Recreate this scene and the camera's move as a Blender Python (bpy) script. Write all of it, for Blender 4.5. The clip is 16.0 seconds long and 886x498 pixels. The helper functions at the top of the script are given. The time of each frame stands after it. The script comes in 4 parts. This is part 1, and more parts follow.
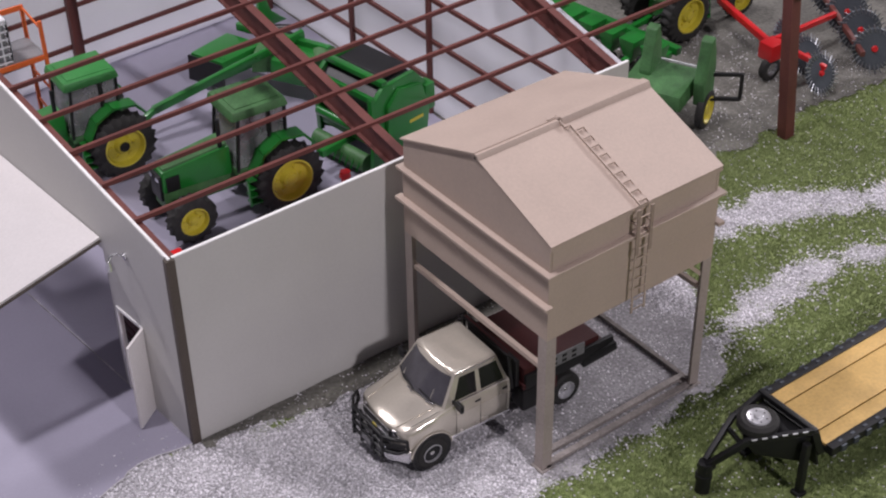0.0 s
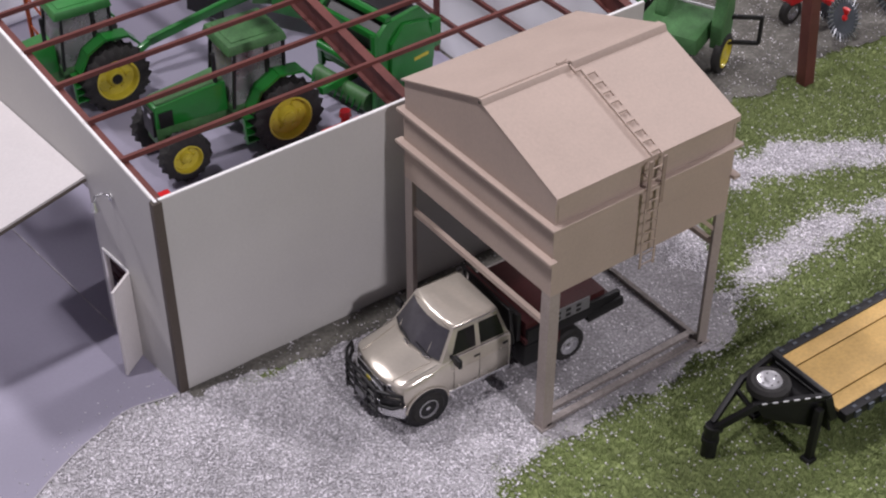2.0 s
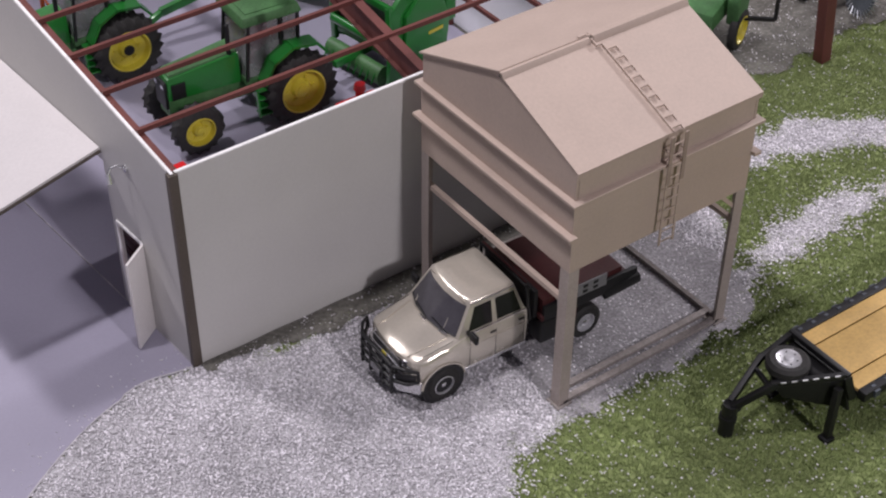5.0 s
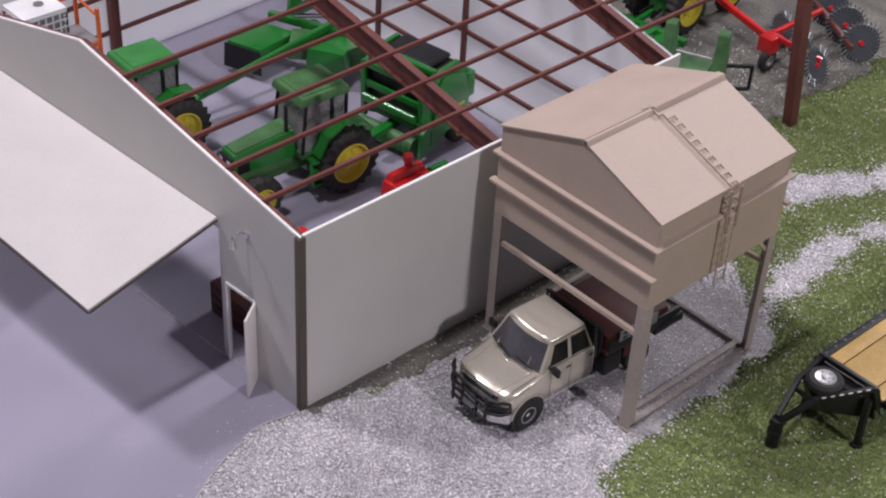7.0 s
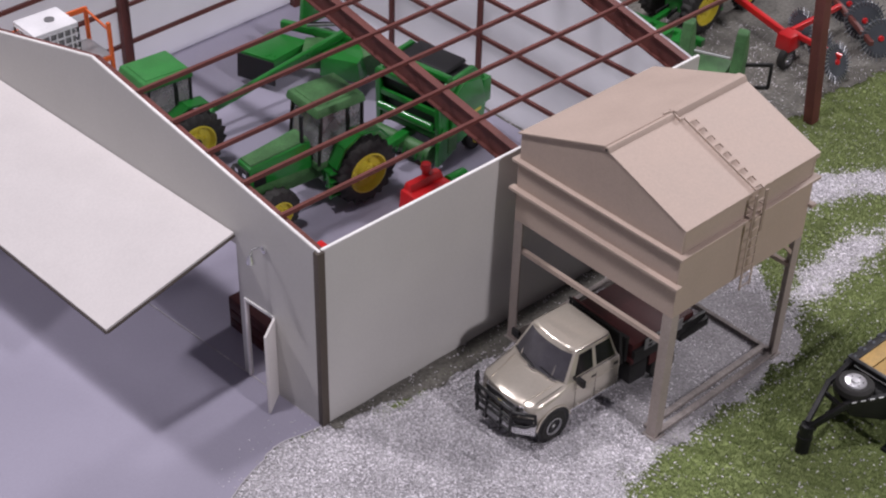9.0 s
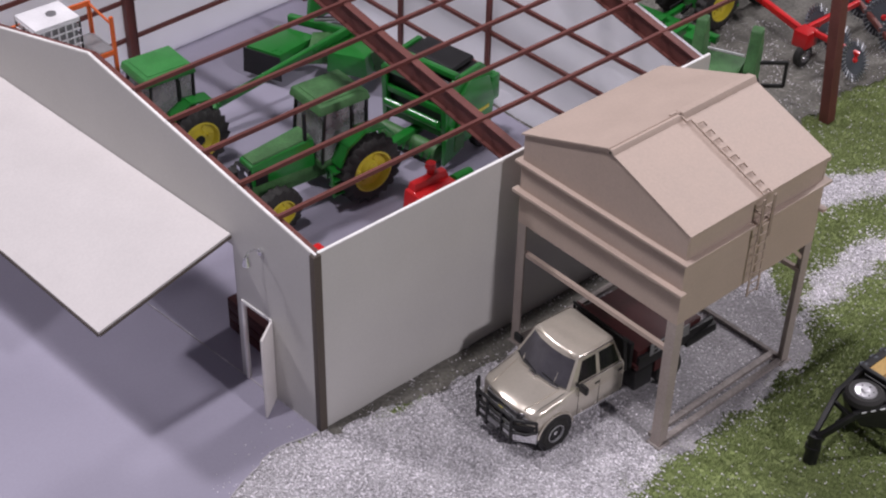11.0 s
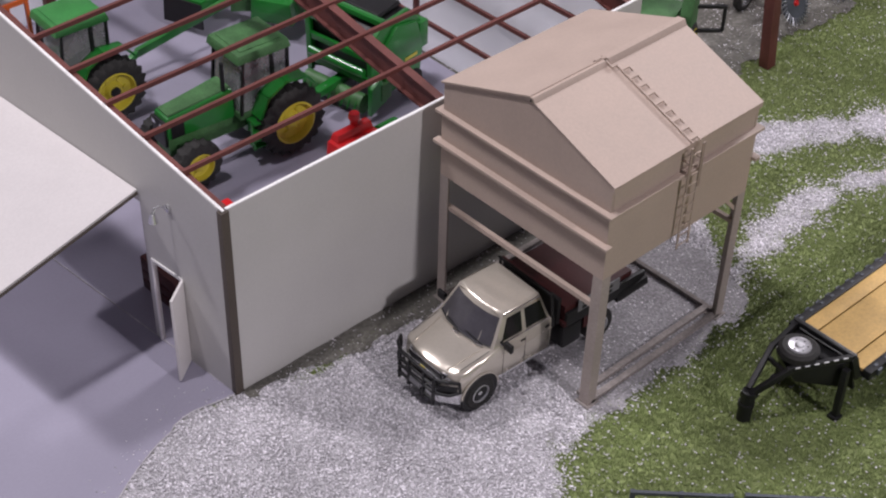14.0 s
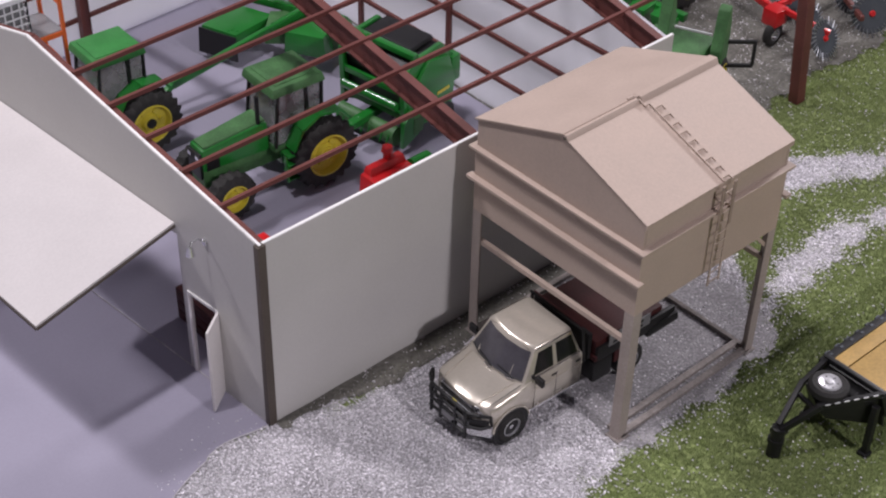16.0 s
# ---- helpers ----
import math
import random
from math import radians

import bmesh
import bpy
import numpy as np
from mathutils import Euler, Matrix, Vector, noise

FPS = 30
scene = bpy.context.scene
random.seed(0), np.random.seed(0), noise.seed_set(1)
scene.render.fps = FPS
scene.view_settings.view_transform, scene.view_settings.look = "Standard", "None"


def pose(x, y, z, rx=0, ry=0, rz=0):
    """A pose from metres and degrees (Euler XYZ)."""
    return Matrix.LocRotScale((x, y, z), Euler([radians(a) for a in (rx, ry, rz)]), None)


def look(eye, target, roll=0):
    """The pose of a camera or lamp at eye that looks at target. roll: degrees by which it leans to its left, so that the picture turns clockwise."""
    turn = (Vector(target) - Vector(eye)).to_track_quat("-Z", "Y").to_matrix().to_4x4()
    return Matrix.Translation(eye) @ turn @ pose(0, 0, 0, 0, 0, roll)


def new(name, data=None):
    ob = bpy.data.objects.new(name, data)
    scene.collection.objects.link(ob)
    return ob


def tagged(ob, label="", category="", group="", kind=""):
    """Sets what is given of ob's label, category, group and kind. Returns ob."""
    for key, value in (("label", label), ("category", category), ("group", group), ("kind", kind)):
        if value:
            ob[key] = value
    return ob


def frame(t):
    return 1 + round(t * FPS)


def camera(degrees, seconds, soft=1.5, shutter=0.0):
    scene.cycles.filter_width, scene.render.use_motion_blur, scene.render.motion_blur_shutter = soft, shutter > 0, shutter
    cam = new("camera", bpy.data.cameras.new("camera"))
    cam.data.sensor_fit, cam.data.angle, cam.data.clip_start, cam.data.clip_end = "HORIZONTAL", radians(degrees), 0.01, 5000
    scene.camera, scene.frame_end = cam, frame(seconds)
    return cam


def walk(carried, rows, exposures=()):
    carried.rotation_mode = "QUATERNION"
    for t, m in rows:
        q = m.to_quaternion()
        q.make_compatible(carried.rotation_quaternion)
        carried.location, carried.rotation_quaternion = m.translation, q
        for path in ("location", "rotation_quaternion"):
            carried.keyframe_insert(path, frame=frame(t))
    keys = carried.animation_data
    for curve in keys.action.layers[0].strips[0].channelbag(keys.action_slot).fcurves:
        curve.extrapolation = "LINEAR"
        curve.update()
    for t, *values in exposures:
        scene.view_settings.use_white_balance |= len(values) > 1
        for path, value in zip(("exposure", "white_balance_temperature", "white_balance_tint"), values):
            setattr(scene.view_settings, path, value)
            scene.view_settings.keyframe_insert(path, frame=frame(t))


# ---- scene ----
cam = camera(33.01, 16.0, soft=2.1)
S = 0.0203  # metres per plan unit: the models are of 1/64 size, one unit stands for 1.3 m
PATH = [
    (0, (-8.016, -18.461, 18.738), (1.545, -5.518, 6.861), -0.99),
    (0.5, (-7.566, -18.049, 18.414), (1.800, -5.341, 6.134), -0.43),
    (1, (-7.375, -17.676, 18.275), (1.872, -5.092, 5.779), -0.32),
    (1.5, (-7.332, -17.578, 18.243), (1.840, -5.038, 5.648), -0.03),
    (2, (-7.266, -17.645, 18.248), (1.878, -5.088, 5.650), 0.07),
    (2.5, (-7.155, -17.721, 18.130), (2.031, -5.199, 5.528), -0.08),
    (3, (-7.161, -17.660, 18.039), (1.998, -5.186, 5.370), 0.11),
    (5.5, (-7.676, -17.334, 18.130), (1.361, -4.944, 5.292), 0.60),
    (6, (-8.447, -17.427, 18.562), (0.717, -4.886, 5.963), 0.50),
    (6.5, (-10.519, -17.259, 19.493), (0.036, -5.591, 7.146), 2.84),
    (7, (-12.769, -16.822, 19.882), (-1.657, -5.350, 7.844), 3.38),
    (7.5, (-13.778, -16.762, 20.093), (-2.448, -5.442, 8.114), 4.03),
    (8, (-13.705, -16.812, 20.243), (-2.509, -5.376, 8.248), 2.86),
    (8.5, (-13.123, -16.574, 19.952), (-2.067, -5.023, 7.938), 2.05),
    (11, (-11.777, -16.287, 19.686), (-1.143, -4.519, 7.503), 1.33),
    (11.5, (-11.739, -16.266, 19.700), (-1.158, -4.484, 7.485), 1.45),
    (12, (-11.287, -16.312, 19.124), (-0.567, -4.874, 6.704), 1.64),
    (12.5, (-10.871, -15.964, 18.889), (-0.223, -4.717, 6.235), 1.66),
    (13, (-10.603, -15.931, 18.965), (0.006, -4.708, 6.257), 1.63),
    (13.5, (-10.471, -15.998, 19.019), (0.191, -4.873, 6.269), 1.69),
    (14, (-10.548, -16.140, 19.046), (0.173, -4.998, 6.361), 1.82),
    (14.5, (-10.637, -16.289, 19.192), (0.072, -5.070, 6.565), 1.91),
    (15, (-10.662, -16.240, 19.224), (0.053, -4.958, 6.659), 1.72),
    (15.5, (-10.627, -16.015, 19.287), (0.028, -4.640, 6.754), 1.53),
    (16, (-10.742, -16.077, 19.378), (-0.122, -4.586, 6.922), 1.54),
]
walk(cam, [(t, look(Vector(eye) * S, Vector(target) * S, roll)) for t, eye, target, roll in PATH])

# ---- light: three ceiling lamps of an exhibition hall, one added lamp and the light its walls give back ----
world = bpy.data.worlds.new("hall")
scene.world = world
world.use_nodes = True
world.node_tree.nodes["Background"].inputs[0].default_value = (0.93, 0.87, 1.1, 1)
world.node_tree.nodes["Background"].inputs[1].default_value = 0.085


def unseen_lamp(x, y, z, size, watts, colour):
    data = bpy.data.lights.new("unseen_lamp", "AREA")
    data.shape, data.size, data.energy, data.color = "DISK", size, watts, colour
    ob = new("unseen_lamp", data)
    ob.matrix_world = look((x, y, z), (0.1, 0.0, 0.05))
    return tagged(ob, "round lamp out of view above the board", "lamp")


unseen_lamp(-0.78, 0.22, 3.2, 0.2, 39.5, (1.0, 0.935, 1.0))
unseen_lamp(-1.0, 2.2, 3.2, 0.45, 70, (1.0, 0.935, 1.0))
unseen_lamp(0.16, -3.2, 2.5, 0.16, 57, (1.0, 0.93, 1.0))
# added low lamp with no known source, brightens the far liner from behind
unseen_lamp(3.0, 0.3, 1.7, 0.6, 60, (1.0, 0.94, 1.0))

# ---- materials ----


def mat(name, colour, rough=0.6, metal=0.0, grain=900.0, amount=0.12, blotch=60.0, blotch_amount=0.12, bump=0.15, coat=0.0, vary=0.0, island=False):
    """A surface with fine grain, larger stains and a little relief."""
    m = bpy.data.materials.new(name)
    m.use_nodes = True
    nt = m.node_tree
    b = nt.nodes["Principled BSDF"]
    co = nt.nodes.new("ShaderNodeTexCoord")
    n1, n2 = nt.nodes.new("ShaderNodeTexNoise"), nt.nodes.new("ShaderNodeTexNoise")
    n1.inputs["Scale"].default_value, n2.inputs["Scale"].default_value = grain, blotch
    n1.inputs["Detail"].default_value, n2.inputs["Detail"].default_value = 4.0, 5.0
    for n in (n1, n2):
        nt.links.new(co.outputs["Object"], n.inputs["Vector"])

    def spread(source, amp):
        r = nt.nodes.new("ShaderNodeMapRange")
        r.inputs["From Min"].default_value, r.inputs["From Max"].default_value = 0.25, 0.75
        r.inputs["To Min"].default_value, r.inputs["To Max"].default_value = 1 - amp, 1 + amp
        nt.links.new(source, r.inputs["Value"])
        return r.outputs["Result"]

    def times(a, c):
        k = nt.nodes.new("ShaderNodeMath")
        k.operation = "MULTIPLY"
        nt.links.new(a, k.inputs[0])
        nt.links.new(c, k.inputs[1])
        return k.outputs[0]

    value = times(spread(n1.outputs["Fac"], amount), spread(n2.outputs["Fac"], blotch_amount))
    if vary:
        if island:
            geo = nt.nodes.new("ShaderNodeNewGeometry")
            rnd = geo.outputs["Random Per Island"]
        else:
            info = nt.nodes.new("ShaderNodeObjectInfo")
            rnd = info.outputs["Random"]
        r = nt.nodes.new("ShaderNodeMapRange")
        r.inputs["To Min"].default_value, r.inputs["To Max"].default_value = 1 - vary, 1 + vary
        nt.links.new(rnd, r.inputs["Value"])
        value = times(value, r.outputs["Result"])
    mul = nt.nodes.new("ShaderNodeVectorMath")
    mul.operation = "SCALE"
    mul.inputs[0].default_value = colour
    nt.links.new(value, mul.inputs["Scale"])
    nt.links.new(mul.outputs[0], b.inputs["Base Color"])
    b.inputs["Roughness"].default_value, b.inputs["Metallic"].default_value = rough, metal
    rr = nt.nodes.new("ShaderNodeMapRange")
    rr.inputs["To Min"].default_value, rr.inputs["To Max"].default_value = max(0.03, rough - 0.12), min(1, rough + 0.12)
    nt.links.new(n2.outputs["Fac"], rr.inputs["Value"])
    nt.links.new(rr.outputs["Result"], b.inputs["Roughness"])
    if coat:
        b.inputs["Coat Weight"].default_value, b.inputs["Coat Roughness"].default_value = coat, 0.12
    if bump:
        bp_ = nt.nodes.new("ShaderNodeBump")
        bp_.inputs["Strength"].default_value, bp_.inputs["Distance"].default_value = bump, 0.0004
        nt.links.new(n1.outputs["Fac"], bp_.inputs["Height"])
        nt.links.new(bp_.outputs["Normal"], b.inputs["Normal"])
    return m


M_TAN = mat("tan_card", (0.47, 0.375, 0.315), 0.62, amount=0.05, blotch_amount=0.05, bump=0.08)
M_TANGREY = mat("tan_card_dusty", (0.38, 0.325, 0.295), 0.7, amount=0.1, blotch=60, blotch_amount=0.14, bump=0.1)
M_RAIL = mat("dusty_rail", (0.27, 0.24, 0.225), 0.8, amount=0.25, blotch=70, blotch_amount=0.3, bump=0.3)
M_TANDARK = mat("tan_card_dark", (0.33, 0.255, 0.21), 0.7, amount=0.1, blotch_amount=0.12)
M_WALL = mat("grey_white_card", (0.56, 0.55, 0.53), 0.5, amount=0.03, blotch_amount=0.05, blotch=25, bump=0.05)
M_PANEL = mat("white_card", (0.66, 0.63, 0.62), 0.55, amount=0.04, blotch_amount=0.04, bump=0.06)
M_EDGE = mat("cut_card_edge", (0.85, 0.84, 0.83), 0.6, amount=0.05)
M_LINER = mat("white_liner", (0.9, 0.9, 0.95), 0.4, amount=0.03, blotch_amount=0.1, blotch=35, bump=0.05)
M_TRIM = mat("dark_brown_trim", (0.085, 0.068, 0.055), 0.6, amount=0.2, grain=1500)
M_STEEL = mat("red_primer_steel", (0.135, 0.041, 0.034), 0.6, amount=0.12, blotch_amount=0.18)
M_FLOOR = mat("grey_painted_floor", (0.32, 0.305, 0.385), 0.42, amount=0.03, blotch_amount=0.07, blotch=14, bump=0.04)
M_GREEN = mat("green_paint", (0.012, 0.17, 0.022), 0.32, amount=0.06, blotch_amount=0.14, coat=0.5, bump=0.05)
M_GREEND = mat("green_paint_dusty", (0.055, 0.15, 0.05), 0.55, amount=0.18, blotch_amount=0.3, blotch=140, bump=0.1)
M_GREENB = mat("green_paint_bright", (0.035, 0.2, 0.045), 0.45, amount=0.12, blotch_amount=0.2, blotch=120, coat=0.2, bump=0.08)
M_YELLOW = mat("yellow_paint", (0.57, 0.48, 0.045), 0.4, amount=0.06, blotch_amount=0.14, coat=0.3, bump=0.05)
M_BLACK = mat("black_plastic", (0.008, 0.008, 0.009), 0.5, amount=0.2, bump=0.1)
M_RUBBER = mat("tyre_rubber", (0.02, 0.019, 0.018), 0.75, amount=0.3, blotch_amount=0.3, blotch=200)
M_RED = mat("red_paint", (0.55, 0.012, 0.015), 0.35, amount=0.06, blotch_amount=0.1, coat=0.4, bump=0.05)
M_REDDARK = mat("dark_red_paint", (0.05, 0.007, 0.008), 0.55, amount=0.15, blotch_amount=0.2)
M_ORANGE = mat("orange_paint", (0.75, 0.15, 0.035), 0.45, amount=0.08)
M_CHAMP = mat("champagne_paint", (0.64, 0.59, 0.505), 0.24, 0.5, amount=0.04, blotch_amount=0.06, coat=0.5, bump=0.03)
M_CHROME = mat("chrome", (0.75, 0.75, 0.77), 0.2, 1.0, amount=0.05, bump=0.05)
M_GLASS = mat("dark_glass", (0.012, 0.012, 0.014), 0.16, amount=0.05, coat=0.15, bump=0.0)
M_WIND = mat("windscreen", (0.06, 0.057, 0.066), 0.08, amount=0.05, blotch=90, blotch_amount=0.35, coat=0.6, bump=0.0)
M_CABGLASS = mat("smoked_glass", (0.3, 0.3, 0.31), 0.2, amount=0.06, blotch_amount=0.3, blotch=150, bump=0.03)
M_CABGLASS.node_tree.nodes["Principled BSDF"].inputs["Alpha"].default_value = 0.55
M_WOOD = mat("yellow_wood", (0.56, 0.365, 0.125), 0.55, amount=0.12, blotch_amount=0.16, blotch=90, vary=0.1)
M_GREY = mat("grey_steel", (0.3, 0.3, 0.31), 0.45, 0.6, amount=0.1)
M_DARKGREY = mat("slate_steel", (0.075, 0.085, 0.1), 0.5, 0.3, amount=0.15)
M_WHITE = mat("white_plastic", (0.78, 0.78, 0.8), 0.4, amount=0.05)
M_ALU = mat("polished_rim", (0.66, 0.66, 0.68), 0.35, 0.6, amount=0.08)
M_SILVER = mat("silver_tines", (0.3, 0.31, 0.33), 0.4, 0.8, amount=0.1)
M_GRASSBASE = mat("turf_base", (0.205, 0.25, 0.095), 0.9, grain=500, amount=0.45, blotch=22, blotch_amount=0.28, bump=0.9)
M_GRAVELBASE = mat("gravel_bed", (0.445, 0.437, 0.455), 0.85, grain=800, amount=0.45, blotch=30, blotch_amount=0.15, bump=0.9)
M_STONE = mat("crushed_stone", (0.7, 0.68, 0.715), 0.42, grain=1500, amount=0.12, blotch=26, blotch_amount=0.12, vary=0.42, island=True, bump=0.0)
M_TUFT = mat("turf_fibre", (0.25, 0.31, 0.118), 0.75, grain=700, amount=0.2, blotch=24, blotch_amount=0.3, vary=0.24, island=True, bump=0.0)

# the liner is thin white sheet that lets some light through
nt_ = M_LINER.node_tree
mix_, see_ = nt_.nodes.new("ShaderNodeMixShader"), nt_.nodes.new("ShaderNodeBsdfTranslucent")
see_.inputs["Color"].default_value = (0.93, 0.93, 0.97, 1)
mix_.inputs[0].default_value = 0.75
nt_.links.new(nt_.nodes["Principled BSDF"].outputs[0], mix_.inputs[1])
nt_.links.new(see_.outputs[0], mix_.inputs[2])
nt_.links.new(mix_.outputs[0], nt_.nodes["Material Output"].inputs["Surface"])

# ---- building helpers: plan units in, metres out ----


def part(name, bm, material, parent, label=""):
    me = bpy.data.meshes.new(name)
    bmesh.ops.recalc_face_normals(bm, faces=bm.faces[:])
    bm.to_mesh(me)
    bm.free()
    me.transform(Matrix.Scale(S, 4))
    me.materials.append(material)
    me.polygons.foreach_set("use_smooth", [True] * len(me.polygons))
    me.set_sharp_from_angle(angle=radians(38))
    ob = new(name, me)
    ob.parent = parent
    if label:
        ob["label"] = label
    return ob


def thing(name, x, y, z, rz, label, category, group="", kind=""):
    ob = new(name)
    ob.empty_display_size = 0.01
    ob.matrix_world = pose(x * S, y * S, z * S, 0, 0, rz)
    return tagged(ob, label, category, group, kind)


def solo(name, bm, material, label, category, kind="", group=""):
    return tagged(part(name, bm, material, None), label, category, group, kind)


def bevelled(bm, verts, r):
    if r:
        edges = {e for v in verts for e in v.link_edges}
        bmesh.ops.bevel(bm, geom=list(edges), offset=r, segments=2, affect="EDGES", profile=0.6)


def box(bm, x0, x1, y0, y1, z0, z1, r=0.0):
    m = Matrix.LocRotScale(((x0 + x1) / 2, (y0 + y1) / 2, (z0 + z1) / 2), None, (x1 - x0, y1 - y0, z1 - z0))
    bevelled(bm, bmesh.ops.create_cube(bm, size=1, matrix=m)["verts"], r)
    return bm


def hull(bm, lower, upper, r=0.0):
    """A solid between two loops with as many corners."""
    a, b = [bm.verts.new(p) for p in lower], [bm.verts.new(p) for p in upper]
    n = len(a)
    bm.faces.new(a[::-1])
    bm.faces.new(b)
    for i in range(n):
        bm.faces.new((a[i], a[(i + 1) % n], b[(i + 1) % n], b[i]))
    bevelled(bm, a + b, r)
    return bm


def side(bm, profile, y0, y1, r=0.0):
    """A side outline (x, z) drawn out from y0 to y1."""
    return hull(bm, [(x, y0, z) for x, z in profile], [(x, y1, z) for x, z in profile], r)


def rod(bm, a, b, r, n=8, r2=None):
    a, b = Vector(a), Vector(b)
    d = b - a
    m = Matrix.Translation((a + b) / 2) @ d.to_track_quat("Z", "Y").to_matrix().to_4x4()
    bmesh.ops.create_cone(bm, cap_ends=True, segments=n, radius1=r, radius2=r if r2 is None else r2, depth=d.length, matrix=m)
    return bm


def bar(bm, a, b, w, h, r=0.0):
    """A square bar from a to b, w wide and h high."""
    a, b = Vector(a), Vector(b)
    d = b - a
    x = d.normalized()
    up = Vector((0, 0, 1)) if abs(x.z) < 0.95 else Vector((0, 1, 0))
    y = up.cross(x).normalized()
    z = x.cross(y)
    m = Matrix((x, y, z)).transposed().to_4x4()
    m.translation = (a + b) / 2
    bevelled(bm, bmesh.ops.create_cube(bm, size=1, matrix=m @ Matrix.Diagonal((d.length, w, h, 1)))["verts"], r)
    return bm


def lathe(bm, rings, centre, n=28, dished=False):
    """A body turned round the y axis: rings of (y, radius)."""
    cx, cy, cz = centre
    loops = []
    for y, r in rings:
        loops.append([bm.verts.new((cx + r * math.cos(i * math.tau / n), cy + y, cz + r * math.sin(i * math.tau / n))) for i in range(n)])
    for a, b in zip(loops, loops[1:]):
        for i in range(n):
            bm.faces.new((a[i], a[(i + 1) % n], b[(i + 1) % n], b[i]))
    if not dished:
        bm.faces.new(loops[0])
    bm.faces.new(loops[-1][::-1])
    return bm


def plate(bm, corners, thick):
    """A plate on a loop of corners in one plane, thick towards its normal."""
    c = [Vector(p) for p in corners]
    n = (c[1] - c[0]).cross(c[2] - c[0]).normalized() * thick
    return hull(bm, c, [p + n for p in c])


def B():
    return bmesh.new()


def wheel(parent, x, yc, z, r, w, rim_material, lugs=0, rim=0.55, out=-1, label="", hub=None):
    """A wheel with tyre, lugs and a dished rim; out: the side (in y) that the rim faces."""
    hw = w / 2
    n = 3 * lugs if lugs else 30
    bm, loops = B(), []
    for y, rr, shift in ((-hw, rim, None), (-hw, 0.84, 2), (-hw * 0.7, 0.97, 1), (-hw * 0.1, 0.98, 0), (hw * 0.1, 0.98, 0), (hw * 0.7, 0.97, 1), (hw, 0.84, 2), (hw, rim, None)):
        loop = []
        for i in range(n):
            q = r * rr
            if lugs and shift is not None and (i + shift) % 3:
                q -= r * 0.1
            a = i * math.tau / n
            loop.append(bm.verts.new((x + q * math.cos(a), yc + y, z + q * math.sin(a))))
        loops.append(loop)
    for p, q in zip(loops, loops[1:]):
        for i in range(n):
            bm.faces.new((p[i], p[(i + 1) % n], q[(i + 1) % n], q[i]))
    bm.faces.new(loops[0] if out > 0 else loops[-1][::-1])
    tyre = part("tyre", bm, M_RUBBER, parent, label)
    o = out
    bm = lathe(B(), [(o * (hw + 0.004), r * rim), (o * (hw + 0.012), r * rim * 0.93), (o * hw * 0.4, r * rim * 0.84), (o * hw * 0.3, r * rim * 0.45), (o * hw * 0.7, r * rim * 0.34), (o * hw * 0.75, r * rim * 0.12)], (x, yc, z), dished=True)
    disc = part("rim", bm, rim_material, tyre)
    if hub:
        part("hub", lathe(B(), [(o * hw * 0.4, r * rim * 0.26), (o * hw * 0.86, r * rim * 0.24), (o * hw * 0.95, r * rim * 0.12)], (x, yc, z), 14), hub, disc)
        for i in range(6):
            a = i * math.tau / 6
            q = r * rim * 0.58
            part("rim_slot", lathe(B(), [(o * hw * 0.3, r * rim * 0.11), (o * hw * 0.5, r * rim * 0.1)], (x + q * math.cos(a), yc, z + q * math.sin(a)), 8), rim_material if hub is M_BLACK else hub, disc)
    return tyre

# ---- the ground ----
RND = np.random.RandomState(7)


def wav(x, y, k=1.0):
    """Slow wavering, about -1 to 1."""
    return (np.sin(1.7 * k * x + 0.6) * np.cos(1.3 * k * y - 1.1) + 0.6 * np.sin(3.9 * k * x - 2.2 * k * y + 2.0) + 0.4 * np.sin(7.3 * k * y + 5.1 * k * x)) / 1.6


def slab_edge(x):
    """The y of the poured floor's outer edge in front of the shed."""
    return np.where(x > -1.3, 0.02 + 0.14 * np.exp(-((x + 0.9) / 0.5) ** 2), np.maximum(-17, 0.02 - 0.34 * np.maximum(0, -1.3 - x) ** 1.45))


def off_line(x, y, pts):
    """Distance to a broken line."""
    d = np.full(np.shape(x), 1e9)
    for (ax, ay), (bx, by) in zip(pts, pts[1:]):
        t = np.clip(((x - ax) * (bx - ax) + (y - ay) * (by - ay)) / ((bx - ax) ** 2 + (by - ay) ** 2), 0, 1)
        d = np.minimum(d, np.hypot(x - ax - t * (bx - ax), y - ay - t * (by - ay)))
    return d


TRACK_A = [(8.5, -0.7), (11.3, -0.85), (13.6, -1.2), (15.0, -1.95), (16.1, -2.6), (19, -4.2), (24, -6.8)]
TRACK_B = [(8.5, -4.1), (10.1, -3.55), (12.3, -3.25), (13.6, -3.55), (17, -4.95), (22, -7.8)]


